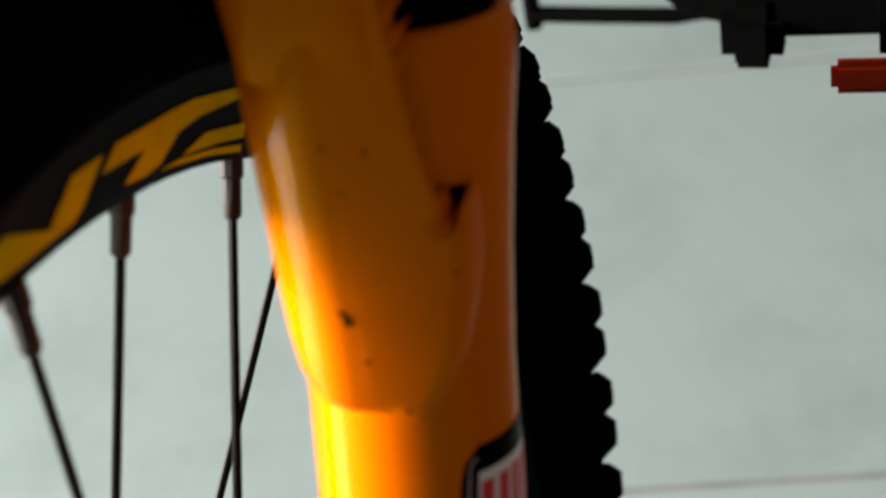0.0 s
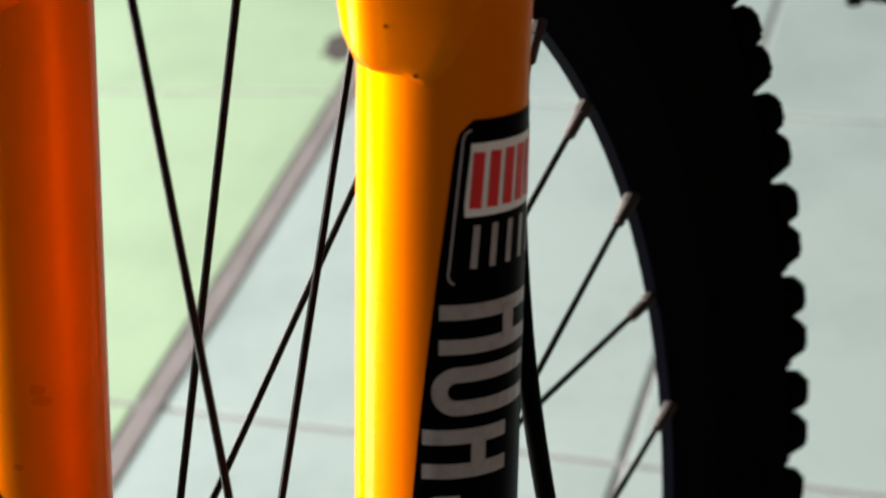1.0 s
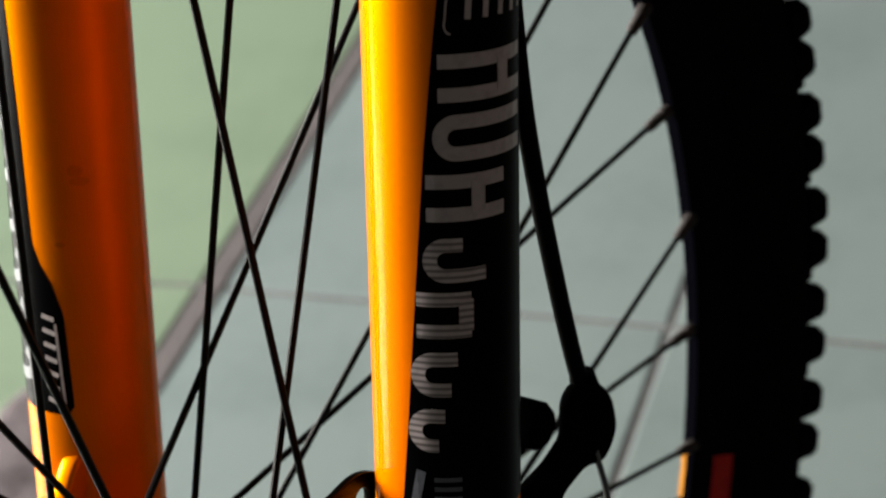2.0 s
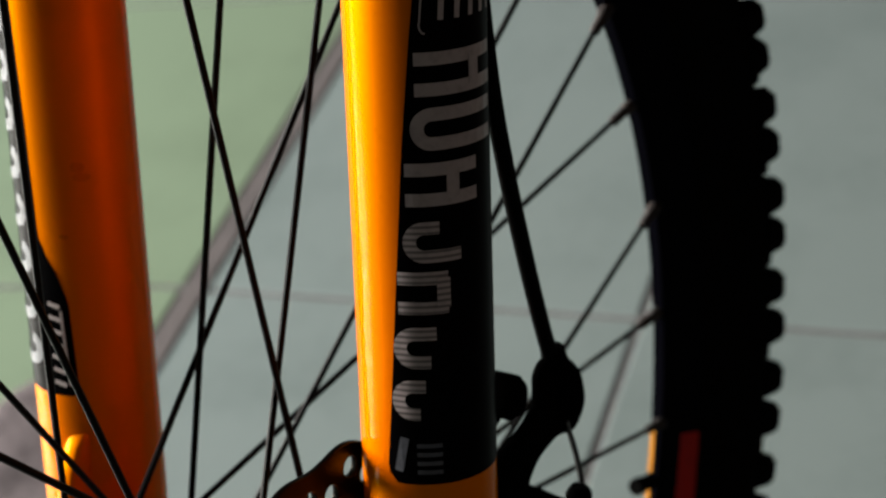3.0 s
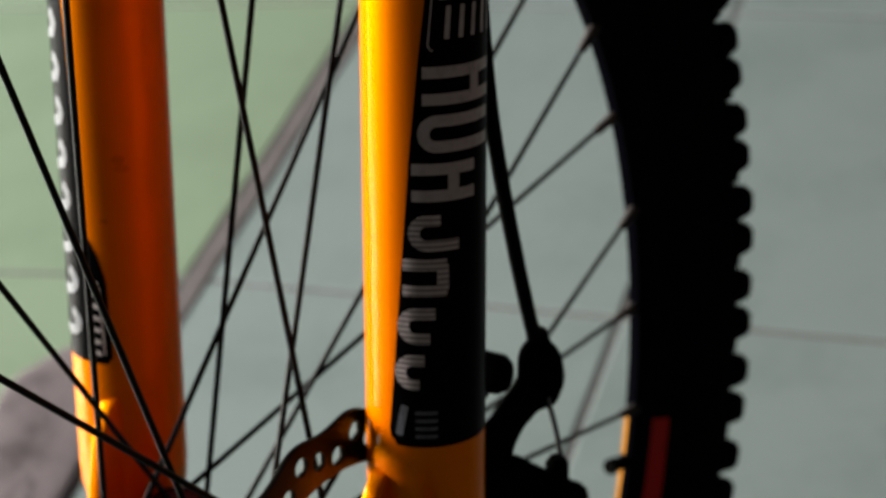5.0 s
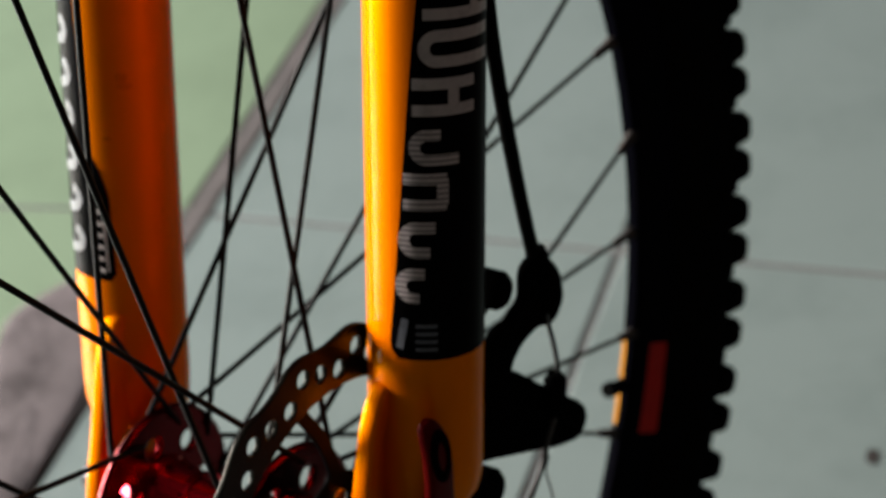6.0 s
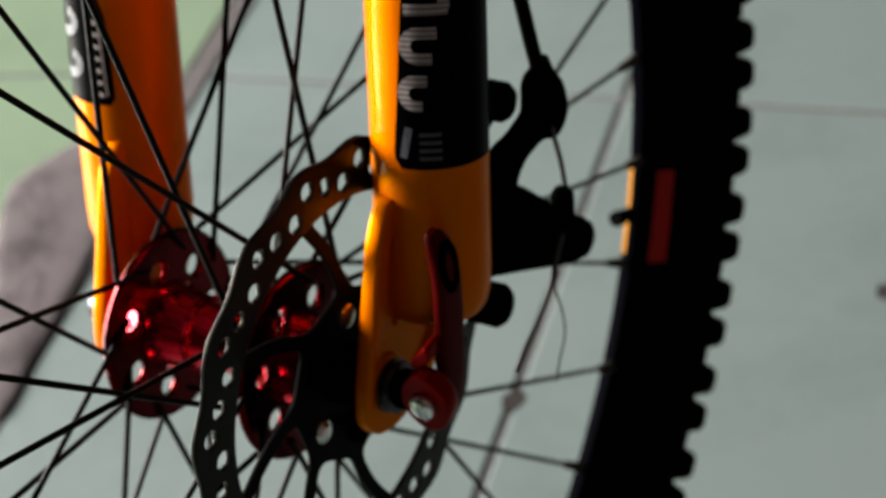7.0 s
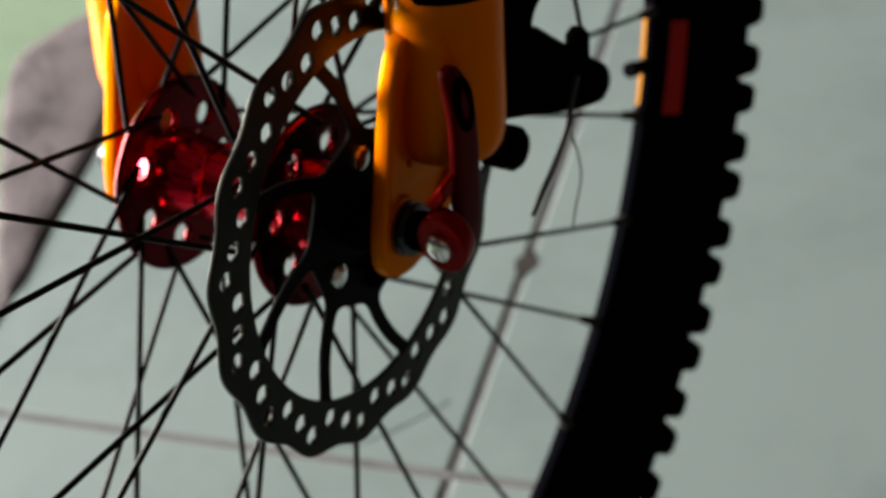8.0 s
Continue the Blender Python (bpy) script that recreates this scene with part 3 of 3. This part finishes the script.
def tyre():
    prof = []
    n = 22
    for i in range(n + 1):
        t = -95 + 190 * i / n
        prof.append((-0.006 + 0.0222 * math.sin(radians(t)), 0.3130 + 0.0258 * math.cos(radians(t))))
    prof = [(-0.0078, 0.2885), (-0.0088, 0.2950), (-0.0150, 0.2985), (-0.0228, 0.3055)] + prof + [(0.0108, 0.3055), (0.0066, 0.2985), (0.0038, 0.2950), (0.0028, 0.2885)]
    ob = part("tyre", wheel_ring(prof, 160), RUBBER, bike, "black knobbly mountain tyre")
    # shoulder knobs on the seen side, in pairs; one tapered mesh shared by all
    bm = bmesh.new()
    bmesh.ops.create_cube(bm, size=1, matrix=Matrix.Diagonal((0.0172, 0.0110, 0.0112, 1)))
    for v in bm.verts:
        if v.co.y < 0:
            v.co.x *= 0.66
            v.co.z *= 0.72
    bmesh.ops.bevel(bm, geom=bm.edges[:], offset=0.0016, segments=2, affect='EDGES')
    smooth(bm)
    me = bpy.data.meshes.new("knob")
    bm.to_mesh(me)
    bm.free()
    me.materials.append(RUBBER)
    pairs = 50
    rnd = random.Random(4)
    for i in range(2 * pairs):
        a = 1.2 + 7.2 * (i // 2) + (1.58 if i % 2 else -1.58)
        kn = new("knob", me)
        kn.parent = ob
        lift = rnd.uniform(-0.0003, 0.0003)
        kn.matrix_world = wheel_plane(RIM_Y) @ pose(0, 0, 0, 0, 0, a) @ Matrix.Translation((0.3310 + lift, 0, 0.0247 + lift)) @ pose(0, 0, 0, 0, -38 + rnd.uniform(-2, 2), 0) @ pose(0, 0, 0, 0, 0, 90)
    # the other rows of knobs as one mesh
    bm = bmesh.new()
    for y, r, tilt, w, ln, ph, count in ((-0.0160, 0.3370, -16, 0.008, 0.013, 0.5, 50), (-0.0060, 0.3396, 0, 0.009, 0.014, 0.0, 50), (0.0040, 0.3370, 16, 0.008, 0.013, 0.5, 50), (0.0130, 0.3290, 38, 0.0080, 0.0145, 0.0, 100)):
        for i in range(count):
            a = 1.2 + 360 * (i + ph) / count
            m = wheel_plane(RIM_Y) @ pose(0, 0, 0, 0, 0, a) @ Matrix.Translation((r, 0, -y)) @ pose(0, 0, 0, 0, tilt, 0) @ Matrix.Diagonal((0.008, ln, w, 1))
            bmesh.ops.create_cube(bm, size=1, matrix=m)
    tagged(part("tread", bm, RUBBER, ob), kind="stuff")
    return ob


tyre()

# hub
def flange(y, th, turn):
    hole = [circle(0.0218 * math.cos(radians(turn + 360 / 7 * i)), 0.0218 * math.sin(radians(turn + 360 / 7 * i)), 0.0050) for i in range(7)]
    tiny = [circle(0.0290 * math.cos(radians(9.6 + 20 * i)), 0.0290 * math.sin(radians(9.6 + 20 * i)), 0.0012, 10) for i in range(18)]
    return plate("flange", [circle(0, 0, 0.0325, 64)] + hole + tiny, th, wheel_plane(y), 0.0015)


hub = part("hub", lathe([(-0.036, 0.0150), (-0.026, 0.0160), (-0.0235, 0.0160), (-0.0200, 0.0142), (-0.0165, 0.0130), (-0.0160, 0.0136), (-0.0135, 0.0136), (-0.0130, 0.0124), (-0.009, 0.0114), (0.0, 0.0110), (0.010, 0.0114), (0.0150, 0.0122), (0.0155, 0.0134), (0.0180, 0.0134), (0.0185, 0.0126), (0.025, 0.0138), (0.0305, 0.0160), (0.036, 0.0160), (0.0375, 0.0150), (0.045, 0.0140), (0.0455, 0.0100)], HUB, (0, 1, 0), 48), RED, bike, "polished red anodised hub shell")
part("flange", flange(-0.0225, 0.0030, 53), FLANGE_SHADE_RED, hub, "red drilled spoke flange in a darkened copy of the hub red")
part("flange", flange(0.033, 0.0030, 37), FLANGE_SHADE_RED, hub, "red drilled spoke flange in a darkened copy of the hub red")
part("rotor_carrier", lathe([(-0.0405, 0.0120), (-0.0400, 0.0215), (-0.0350, 0.0215), (-0.0345, 0.0150)], HUB, (0, 1, 0), 36), SPIDER_BLACK, hub, "black disc carrier")
part("axle", lathe([(-0.060, 0.0048), (0.062, 0.0048)], HUB, (0, 1, 0), 20), SILVER, hub, "steel axle")
part("lock_nut", lathe([(-0.0495, 0.0085), (-0.0445, 0.0085), (-0.0440, 0.0105), (-0.0410, 0.0105)], HUB, (0, 1, 0), 24), PLASTIC, hub)
part("lock_nut", lathe([(0.0445, 0.0105), (0.0480, 0.0105), (0.0485, 0.0085), (0.0525, 0.0085)], HUB, (0, 1, 0), 24), PLASTIC, hub)


def rotor():
    n = 256
    outer = []
    for i in range(n):
        a = 360 * i / n
        wv = math.cos(radians((a - 225.5) * 16))
        r = 0.0783 + 0.0013 * wv
        outer.append((r * math.cos(radians(a)), r * math.sin(radians(a))))
    holes, windows = [], []
    for k in range(16):
        for r, d in ((0.0725, 0), (0.0692, -6.9), (0.0668, -15.2)):
            a = radians(224.3 + 22.5 * k + d)
            holes.append(circle(r * math.cos(a), r * math.sin(a), 0.0033, 16))
    # windows between the eight leaning arms
    for k in range(8):
        e = 228 + 45 * k
        w = []
        for i in range(9):
            dl = math.degrees(math.asin(0.0024 / 0.0615))
            a = radians(e + dl + (45 - 2 * dl) * i / 8)
            w.append((0.0615 * math.cos(a), 0.0615 * math.sin(a)))
        for r in (0.050, 0.040, 0.0305):
            a = radians(e + 45 - math.degrees(math.asin(0.0024 / r)) - 16 * (0.0615 - r) / 0.031)
            w.append((r * math.cos(a), r * math.sin(a)))
        for r in (0.0305, 0.040, 0.050):
            a = radians(e + math.degrees(math.asin(0.0024 / r)) - 16 * (0.0615 - r) / 0.031)
            w.append((r * math.cos(a), r * math.sin(a)))
        windows.append(rounded(w, 0.006, 3))
    ring = [outer] + holes + [circle(0, 0, 0.0612, 96)]
    spider = [circle(0, 0, 0.0632, 96)] + windows + [circle(0, 0, 0.0175, 40)]
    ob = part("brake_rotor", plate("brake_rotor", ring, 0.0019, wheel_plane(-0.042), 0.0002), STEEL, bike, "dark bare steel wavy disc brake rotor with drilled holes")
    part("spider", plate("spider", spider, 0.0015, wheel_plane(-0.042), 0.0002), SPIDER_BLACK, ob, "black painted rotor spider")
    for i in range(6):
        a = radians(20 + 60 * i)
        c = Vector((0.022 * math.cos(a), -0.0427, HUB.z + 0.022 * math.sin(a)))
        part("rotor_bolt", lathe([(0, 0.0042), (0.0016, 0.0040), (0.0024, 0.0028)], c, (0, -1, 0), 14), SILVER if i % 2 else PLASTIC, ob, "steel rotor bolt")
    return ob


rotor()


# quick release
def quick_release():
    oval = lambda a, b, n: [(a * math.cos(2 * math.pi * k / n), b * math.sin(2 * math.pi * k / n)) for k in range(n)]
    eye = plate("lever_eye", [oval(0.0082, 0.0104, 44), oval(0.0047, 0.0054, 30)], 0.0066, Matrix(((0, 0, -1, -0.0035), (-1, 0, 0, -0.0760), (0, 1, 0, HUB.z + 0.0026), (0, 0, 0, 1))), 0.0006)
    head = part("quick_release_lever", eye, LEVER_RED, bike, "red anodised quick release lever clamped upright")
    # rows: height over the axle, x of the middle, y, half width, half thickness
    rows = [(-0.0100, 0.0052, -0.0758, 0.0022, 0.0014), (-0.006, 0.0066, -0.0768, 0.0050, 0.0019), (0.003, 0.0074, -0.0775, 0.0066, 0.0020), (0.014, 0.0090, -0.0780, 0.0070, 0.0020), (0.024, 0.0118, -0.0780, 0.0070, 0.0020),
            (0.036, 0.0144, -0.0780, 0.0065, 0.0020), (0.045, 0.0150, -0.0778, 0.0058, 0.0020), (0.051, 0.0147, -0.0772, 0.0048, 0.0020), (0.0545, 0.0143, -0.0766, 0.0036, 0.0018), (0.0562, 0.0142, -0.0763, 0.0018, 0.0012)]
    rings = []
    for z, x, y, w, d in rows:
        rings.append([Vector((x + w * math.copysign(abs(math.cos(q)) ** 0.45, math.cos(q)), y + d * math.copysign(abs(math.sin(q)) ** 0.45, math.sin(q)), HUB.z + z)) for q in [2 * math.pi * k / 24 for k in range(24)]])
    part("lever_arm", smooth(loft(rings), 45), ARM_SHADE_RED, head, "red anodised lever arm, its shaded face painted dark")
    part("lever_web", plate("lever_web", [rounded([(0.0705, 0.0140), (0.0730, 0.0128), (0.0775, 0.0180), (0.0775, 0.0225)], 0.001)], 0.008, Matrix(((0, 0, -1, 0.001), (-1, 0, 0, 0), (0, 1, 0, HUB.z), (0, 0, 0, 1))), 0.0008), LEVER_RED, head)
    ring = [(0.0147 + 0.0047 * math.cos(t), 0.0430 + 0.0096 * math.sin(t)) for t in [2 * math.pi * k / 24 for k in range(24)]]
    hole = [(0.0150 + 0.0026 * math.cos(t), 0.0428 + 0.0062 * math.sin(t)) for t in [2 * math.pi * k / 24 for k in range(24)]]
    part("lever_inset", plate("lever_inset", [ring, hole], 0.0012, wheel_plane(-0.0799), 0.0003), PLASTIC, head, "black oval inset in the lever tip")
    part("pivot_pin", lathe([(-0.006, 0.0046), (0.0050, 0.0046), (0.0062, 0.0044), (0.0070, 0.0034), (0.0073, 0.0016)], (-0.0030, -0.0760, HUB.z + 0.0026), (-1, 0, 0), 28), SILVER, head, "polished steel pivot pin")
    part("clamp_cup", lathe([(-0.0720, 0.0050), (-0.0715, 0.0064), (-0.0625, 0.0068)], HUB, (0, 1, 0), 28), PLASTIC, head)
    part("clamp_washer", lathe([(-0.0632, 0.0070), (-0.0628, 0.0086), (-0.0615, 0.0088), (-0.0612, 0.0080), (-0.0602, 0.0080), (-0.0598, 0.0090), (-0.0585, 0.0090), (-0.0580, 0.0080)], HUB, (0, 1, 0), 28), STEEL_DULL, head, "ribbed dark steel clamping washer")
    part("adjusting_nut", lathe([(0.0575, 0.0080), (0.0605, 0.0080), (0.0610, 0.0064), (0.0660, 0.0056), (0.0675, 0.0030)], HUB, (0, 1, 0), 24), STEEL_DULL, head, "dull steel adjusting nut")


quick_release()


# brake caliper behind the left leg
def caliper():
    tail = [(0.056, 0.026), (0.0669, 0.0299), (0.0817, 0.0205), (0.0916, 0.0090), (0.1040, -0.0045), (0.1133, -0.0145), (0.1200, -0.0212), (0.1206, -0.0266), (0.1160, -0.0288), (0.1026, -0.0225), (0.0846, -0.0110), (0.0613, 0.0035), (0.050, 0.010)]
    ob = part("brake_caliper", plate("caliper_tail", [rounded(tail, 0.0035)], 0.009, wheel_plane(-0.062), 0.003), PLASTIC, bike, "black mechanical disc brake caliper")
    part("pad_housing", block((0.030, 0.030, 0.026), Matrix.Translation((0.066, -0.050, HUB.z + 0.020)) @ pose(0, 0, 0, 0, 34, 0), 0.005, 3), PLASTIC, ob)
    arm = [(0.0884, 0.0625), (0.0931, 0.0638), (0.103, 0.0575), (0.1075, 0.0493), (0.1078, 0.0390), (0.1005, 0.0345), (0.0904, 0.0400), (0.0787, 0.0400), (0.071, 0.0362), (0.0680, 0.0290), (0.0560, 0.0330), (0.058, 0.0500), (0.066, 0.0510), (0.074, 0.0500), (0.0856, 0.0520)]
    part("actuator_arm", plate("arm", [rounded(arm, 0.0035)], 0.0044, wheel_plane(-0.0695), 0.0015), PLASTIC, ob)
    for x, z, r in ((0.0786, 0.0602, 0.0068), (0.0560, -0.0085, 0.0078)):
        part("mount_bolt", lathe([(0, r), (0.010, r), (0.0120, r * 0.8)], (x, -0.056, HUB.z + z), (0, -1, 0), 20), PLASTIC, ob)
    part("mount_post", tube([(0.062, -0.054, HUB.z + 0.042), (0.070, -0.056, HUB.z + 0.052), (0.0795, -0.058, HUB.z + 0.0585)], [0.007, 0.0055, 0.006], 14), PLASTIC, ob)
    part("cable_stop", lathe([(-0.004, 0.0052), (0.010, 0.0052), (0.013, 0.0042), (0.019, 0.0036)], (0.0992, -0.0700, HUB.z + 0.047), (-0.12, 0.0, 0.99), 18), PLASTIC, ob)
    part("cable_clamp", lathe([(-0.001, 0.0026), (0.002, 0.0040), (0.013, 0.0042), (0.0155, 0.0026)], (0.0936, -0.0715, HUB.z - 0.0008), (0.19, 0, 0.98), 16), PLASTIC, ob)
    return ob


caliper()

# brake cable
def cable():
    up = lambda rows, y: [(x, y, HUB.z + z) for x, z in rows]
    ob = part("brake_cable_housing", tube(smooth_path(up([(0.0979, 0.056), (0.0951, 0.067), (0.0927, 0.086), (0.0909, 0.1065), (0.0893, 0.132), (0.0893, 0.160), (0.093, 0.195), (0.103, 0.24), (0.115, 0.275)], -0.070), 6), 0.0025, 12), HOUSING, bike, "black brake cable housing")
    part("inner_wire", tube(smooth_path(up([(0.0960, 0.0400), (0.0985, 0.0255), (0.0990, 0.013), (0.0976, 0.0068), (0.0931, -0.0023), (0.0873, -0.008), (0.081, -0.0159), (0.0706, -0.0232), (0.059, -0.0281), (0.0506, -0.0323)], -0.0712), 6), 0.00095, 8), WIRE, ob, "bare steel brake wire")
    part("loose_strand", tube(smooth_path(up([(0.0835, -0.0120), (0.0802, -0.0173), (0.0821, -0.029), (0.0815, -0.039), (0.0751, -0.0471), (0.0712, -0.0533)], -0.073), 6), 0.00042, 6), WIRE, ob, "frayed wire strand")


cable()

# flat stone on the border
def flat_stone():
    rnd = random.Random(7)
    line = [(0.480, 0.552), (0.470, 0.580), (0.44, 0.594), (0.415, 0.600), (0.393, 0.596), (0.352, 0.570), (0.295, 0.523), (0.235, 0.474), (0.195, 0.436), (0.205, 0.428), (0.25, 0.447), (0.30, 0.462), (0.37, 0.488), (0.43, 0.510), (0.465, 0.530)]
    line = [p.xy for p in smooth_path([(x, y, 0) for x, y in line + line[:1]], 4)][:-1]
    mid = sum((Vector(p) for p in line), Vector((0, 0))) / len(line)
    rings = []
    for z, k in ((0.0, 1.0), (0.0012, 0.995), (0.0022, 0.97), (0.0030, 0.90), (0.0036, 0.74), (0.0038, 0.5), (0.0036, 0.25)):
        rings.append([Vector((*(mid + (Vector(p) - mid) * k * (1 + rnd.uniform(-0.012, 0.012))), z + (rnd.uniform(-0.0003, 0.0003) if z > 0 else 0))) for p in line])
    return tagged(part("stone", smooth(loft(rings), 70), STONE, None), "rough grey-brown flat stone lying on the tiles", "stone")


flat_stone()

# floor tiles
def tile_mesh(corners, material):
    """A tile from the four corners of its face, with softened edges."""
    rings = [[Vector((x, y, z)) for x, y in corners] for z in (-0.012, -0.0016)]
    mid = sum((Vector((x, y, 0)) for x, y in corners), Vector()) / 4
    for inset, z in ((0.0006, -0.0005), (0.0016, 0.0)):
        rings.append([Vector((x, y, 0)) + (mid - Vector((x, y, 0))).normalized() * inset * 1.4 + Vector((0, 0, z)) for x, y in corners])
    me = bpy.data.meshes.new("tile")
    bm = smooth(loft(rings), 4)
    bm.to_mesh(me)
    bm.free()
    me.materials.append(material)
    return me


def floor_tiles():
    """Pale tiles laid slightly askew to the border, cut along it, and green ones beyond it."""
    size, gap = 0.483, 0.005
    floor = bpy.data.objects["floor"]
    lean = 0.066
    h = (size - gap) / 2
    whole = tile_mesh([(-h - lean * h, -h), (h - lean * h, -h), (h + lean * h, h), (-h + lean * h, h)], TILE)
    green = tile_mesh([(-h, -h), (h, -h), (h, h), (-h, h)], GREEN)
    base = pose(0.167, 0.095, 0, 0, 0, 15.0)
    indoors = ROOM.inverted()
    def lay(me, m):
        c = indoors @ (m @ (sum((v.co for v in me.vertices), Vector()) / len(me.vertices)))
        if abs(c.x) > 4.15 or not -1.15 < c.y < 3.0:   # under or past the walls
            return
        ob = new("tile", me)
        ob.parent = floor
        ob.matrix_world = m
    edge = base.inverted() @ BORDER
    slope = math.tan(radians(2.2))
    for i in range(-9, 9):
        for j in range(-6, 0):
            y = size * (j + 0.5)
            lay(whole, base @ Matrix.Translation((size * (i + 0.5) + lean * y, y, 0)))
        x0, x1 = size * i + gap / 2, size * (i + 1) - gap / 2
        top = lambda x: edge.translation.y + slope * (x - edge.translation.x) - 0.0095
        if top(x0) > 0.02:
            lay(tile_mesh([(x0, gap / 2), (x1, gap / 2), (x1 + lean * top(x1), top(x1)), (x0 + lean * top(x0), top(x0))], TILE), base)
        for j in range(6):
            lay(green, BORDER @ Matrix.Translation((size * (i + 0.35), 0.0095 + size * (j + 0.5), 0)))


floor_tiles()


# drive side, far behind the wheel
def crank_set():
    bb = part("bottom_bracket", lathe([(-0.035, 0.012), (-0.030, 0.019), (0.050, 0.019), (0.055, 0.012)], (0.625, -0.03, 0.385), (0, 1, 0), 28), PLASTIC, bike, "black bottom bracket shell")
    part("crank_arm", tube(smooth_path([(0.405, -0.080, 0.483), (0.440, -0.046, 0.482), (0.520, -0.044, 0.440), (0.622, -0.058, 0.385)], 5), 0.0125, 16), PLASTIC, bb, "black crank arm")
    cage = part("pedal", tube([(0.600, 0.056, 0.340), (0.600, 0.020, 0.3395), (0.600, -0.010, 0.3395), (0.604, -0.034, 0.342)], 0.0040, 12), PLASTIC, bike, "black pedal with a thin cage")
    part("cage_bar", tube([(0.600, 0.056, 0.333), (0.601, 0.057, 0.360), (0.603, 0.058, 0.420)], 0.0040, 12), PLASTIC, cage)
    loop = [(0.620, 0.082 + 0.014 * math.cos(t), 0.362 + 0.027 * math.sin(t)) for t in [2 * math.pi * k / 20 for k in range(21)]]
    part("toe_loop", tube(loop, 0.0048, 10), PLASTIC, cage)
    near = part("pedal", block((0.096, 0.095, 0.034), Matrix.Translation((0.4290, -0.1235, 0.478)) @ pose(0, 0, 0, 0, 0, 4), 0.004, 2), PLASTIC, bike, "black pedal with an amber reflector")
    side = rounded([(-0.0147, 0.4571), (-0.0197, 0.4350), (-0.0310, 0.4220), (-0.0372, 0.4161), (-0.0512, 0.4128), (-0.1185, 0.4137), (-0.1182, 0.4573)], 0.003)
    part("pedal_body", plate("pedal_body", [side], 0.030, Matrix(((0, 0, 1, 0.494), (1, 0, 0, 0), (0, 1, 0, 0), (0, 0, 0, 1))), 0.003), PLASTIC, near)
    part("pedal_foot", block((0.018, 0.020, 0.022), Matrix.Translation((0.381, -0.0756, 0.463)), 0.005, 2), PLASTIC, near)
    part("reflector", block((0.006, 0.050, 0.010), Matrix.Translation((0.321, -0.131, 0.484)) @ pose(0, 0, 0, 0, 8, 4), 0.002, 2), AMBER, near, "amber pedal reflector")
    part("reflector_mount", block((0.072, 0.056, 0.020), Matrix.Translation((0.362, -0.145, 0.489)) @ pose(0, 0, 0, 0, 4, 4), 0.005, 2), PLASTIC, near)
    for thing, shift in ((bb, (0.0027, -0.0067, 0.015)), (cage, (0.0027, -0.0067, 0.017)), (near, (0.0027, -0.0067, 0.010))):
        thing.location = shift


crank_set()


# marks on the floor and the wall
def blot(name, x, y, rx, ry, turn, seed, material, label):
    rnd = random.Random(seed)
    bm = bmesh.new()
    m = pose(x, y, 0.0004, 0, 0, turn)
    rim_v = []
    for k in range(20):
        t = 2 * math.pi * k / 20
        s = rnd.uniform(0.8, 1.15)
        rim_v.append(bm.verts.new(m @ Vector((rx * s * math.cos(t), ry * s * math.sin(t), 0))))
    top = bm.faces.new(rim_v)
    low = bmesh.ops.extrude_face_region(bm, geom=[top])
    for v in low['geom']:
        if isinstance(v, bmesh.types.BMVert):
            v.co.z -= 0.0008
    bmesh.ops.recalc_face_normals(bm, faces=bm.faces)
    return tagged(part(name, bm, material, None), label, "stain")


blot("floor_stain_or_shadow", 0.490, -0.025, 0.0075, 0.0040, 22, 1, STAIN, "small dark round spot on a pale tile")
blot("floor_stain_or_shadow", 0.327, 0.138, 0.0110, 0.0060, 14, 2, STAIN, "dark blotch on the grout joint")
blot("floor_stain_or_shadow", 1.115, 0.755, 0.034, 0.022, 20, 3, STAIN, "dark blotch on a pale green tile")
# this streak paints a soft cast shadow on the tile
blot("floor_stain_or_shadow", 0.186, 0.147, 0.034, 0.008, -38, 5, SOFT_SHADOW, "faint grey streak painted on a tile for a soft shadow")
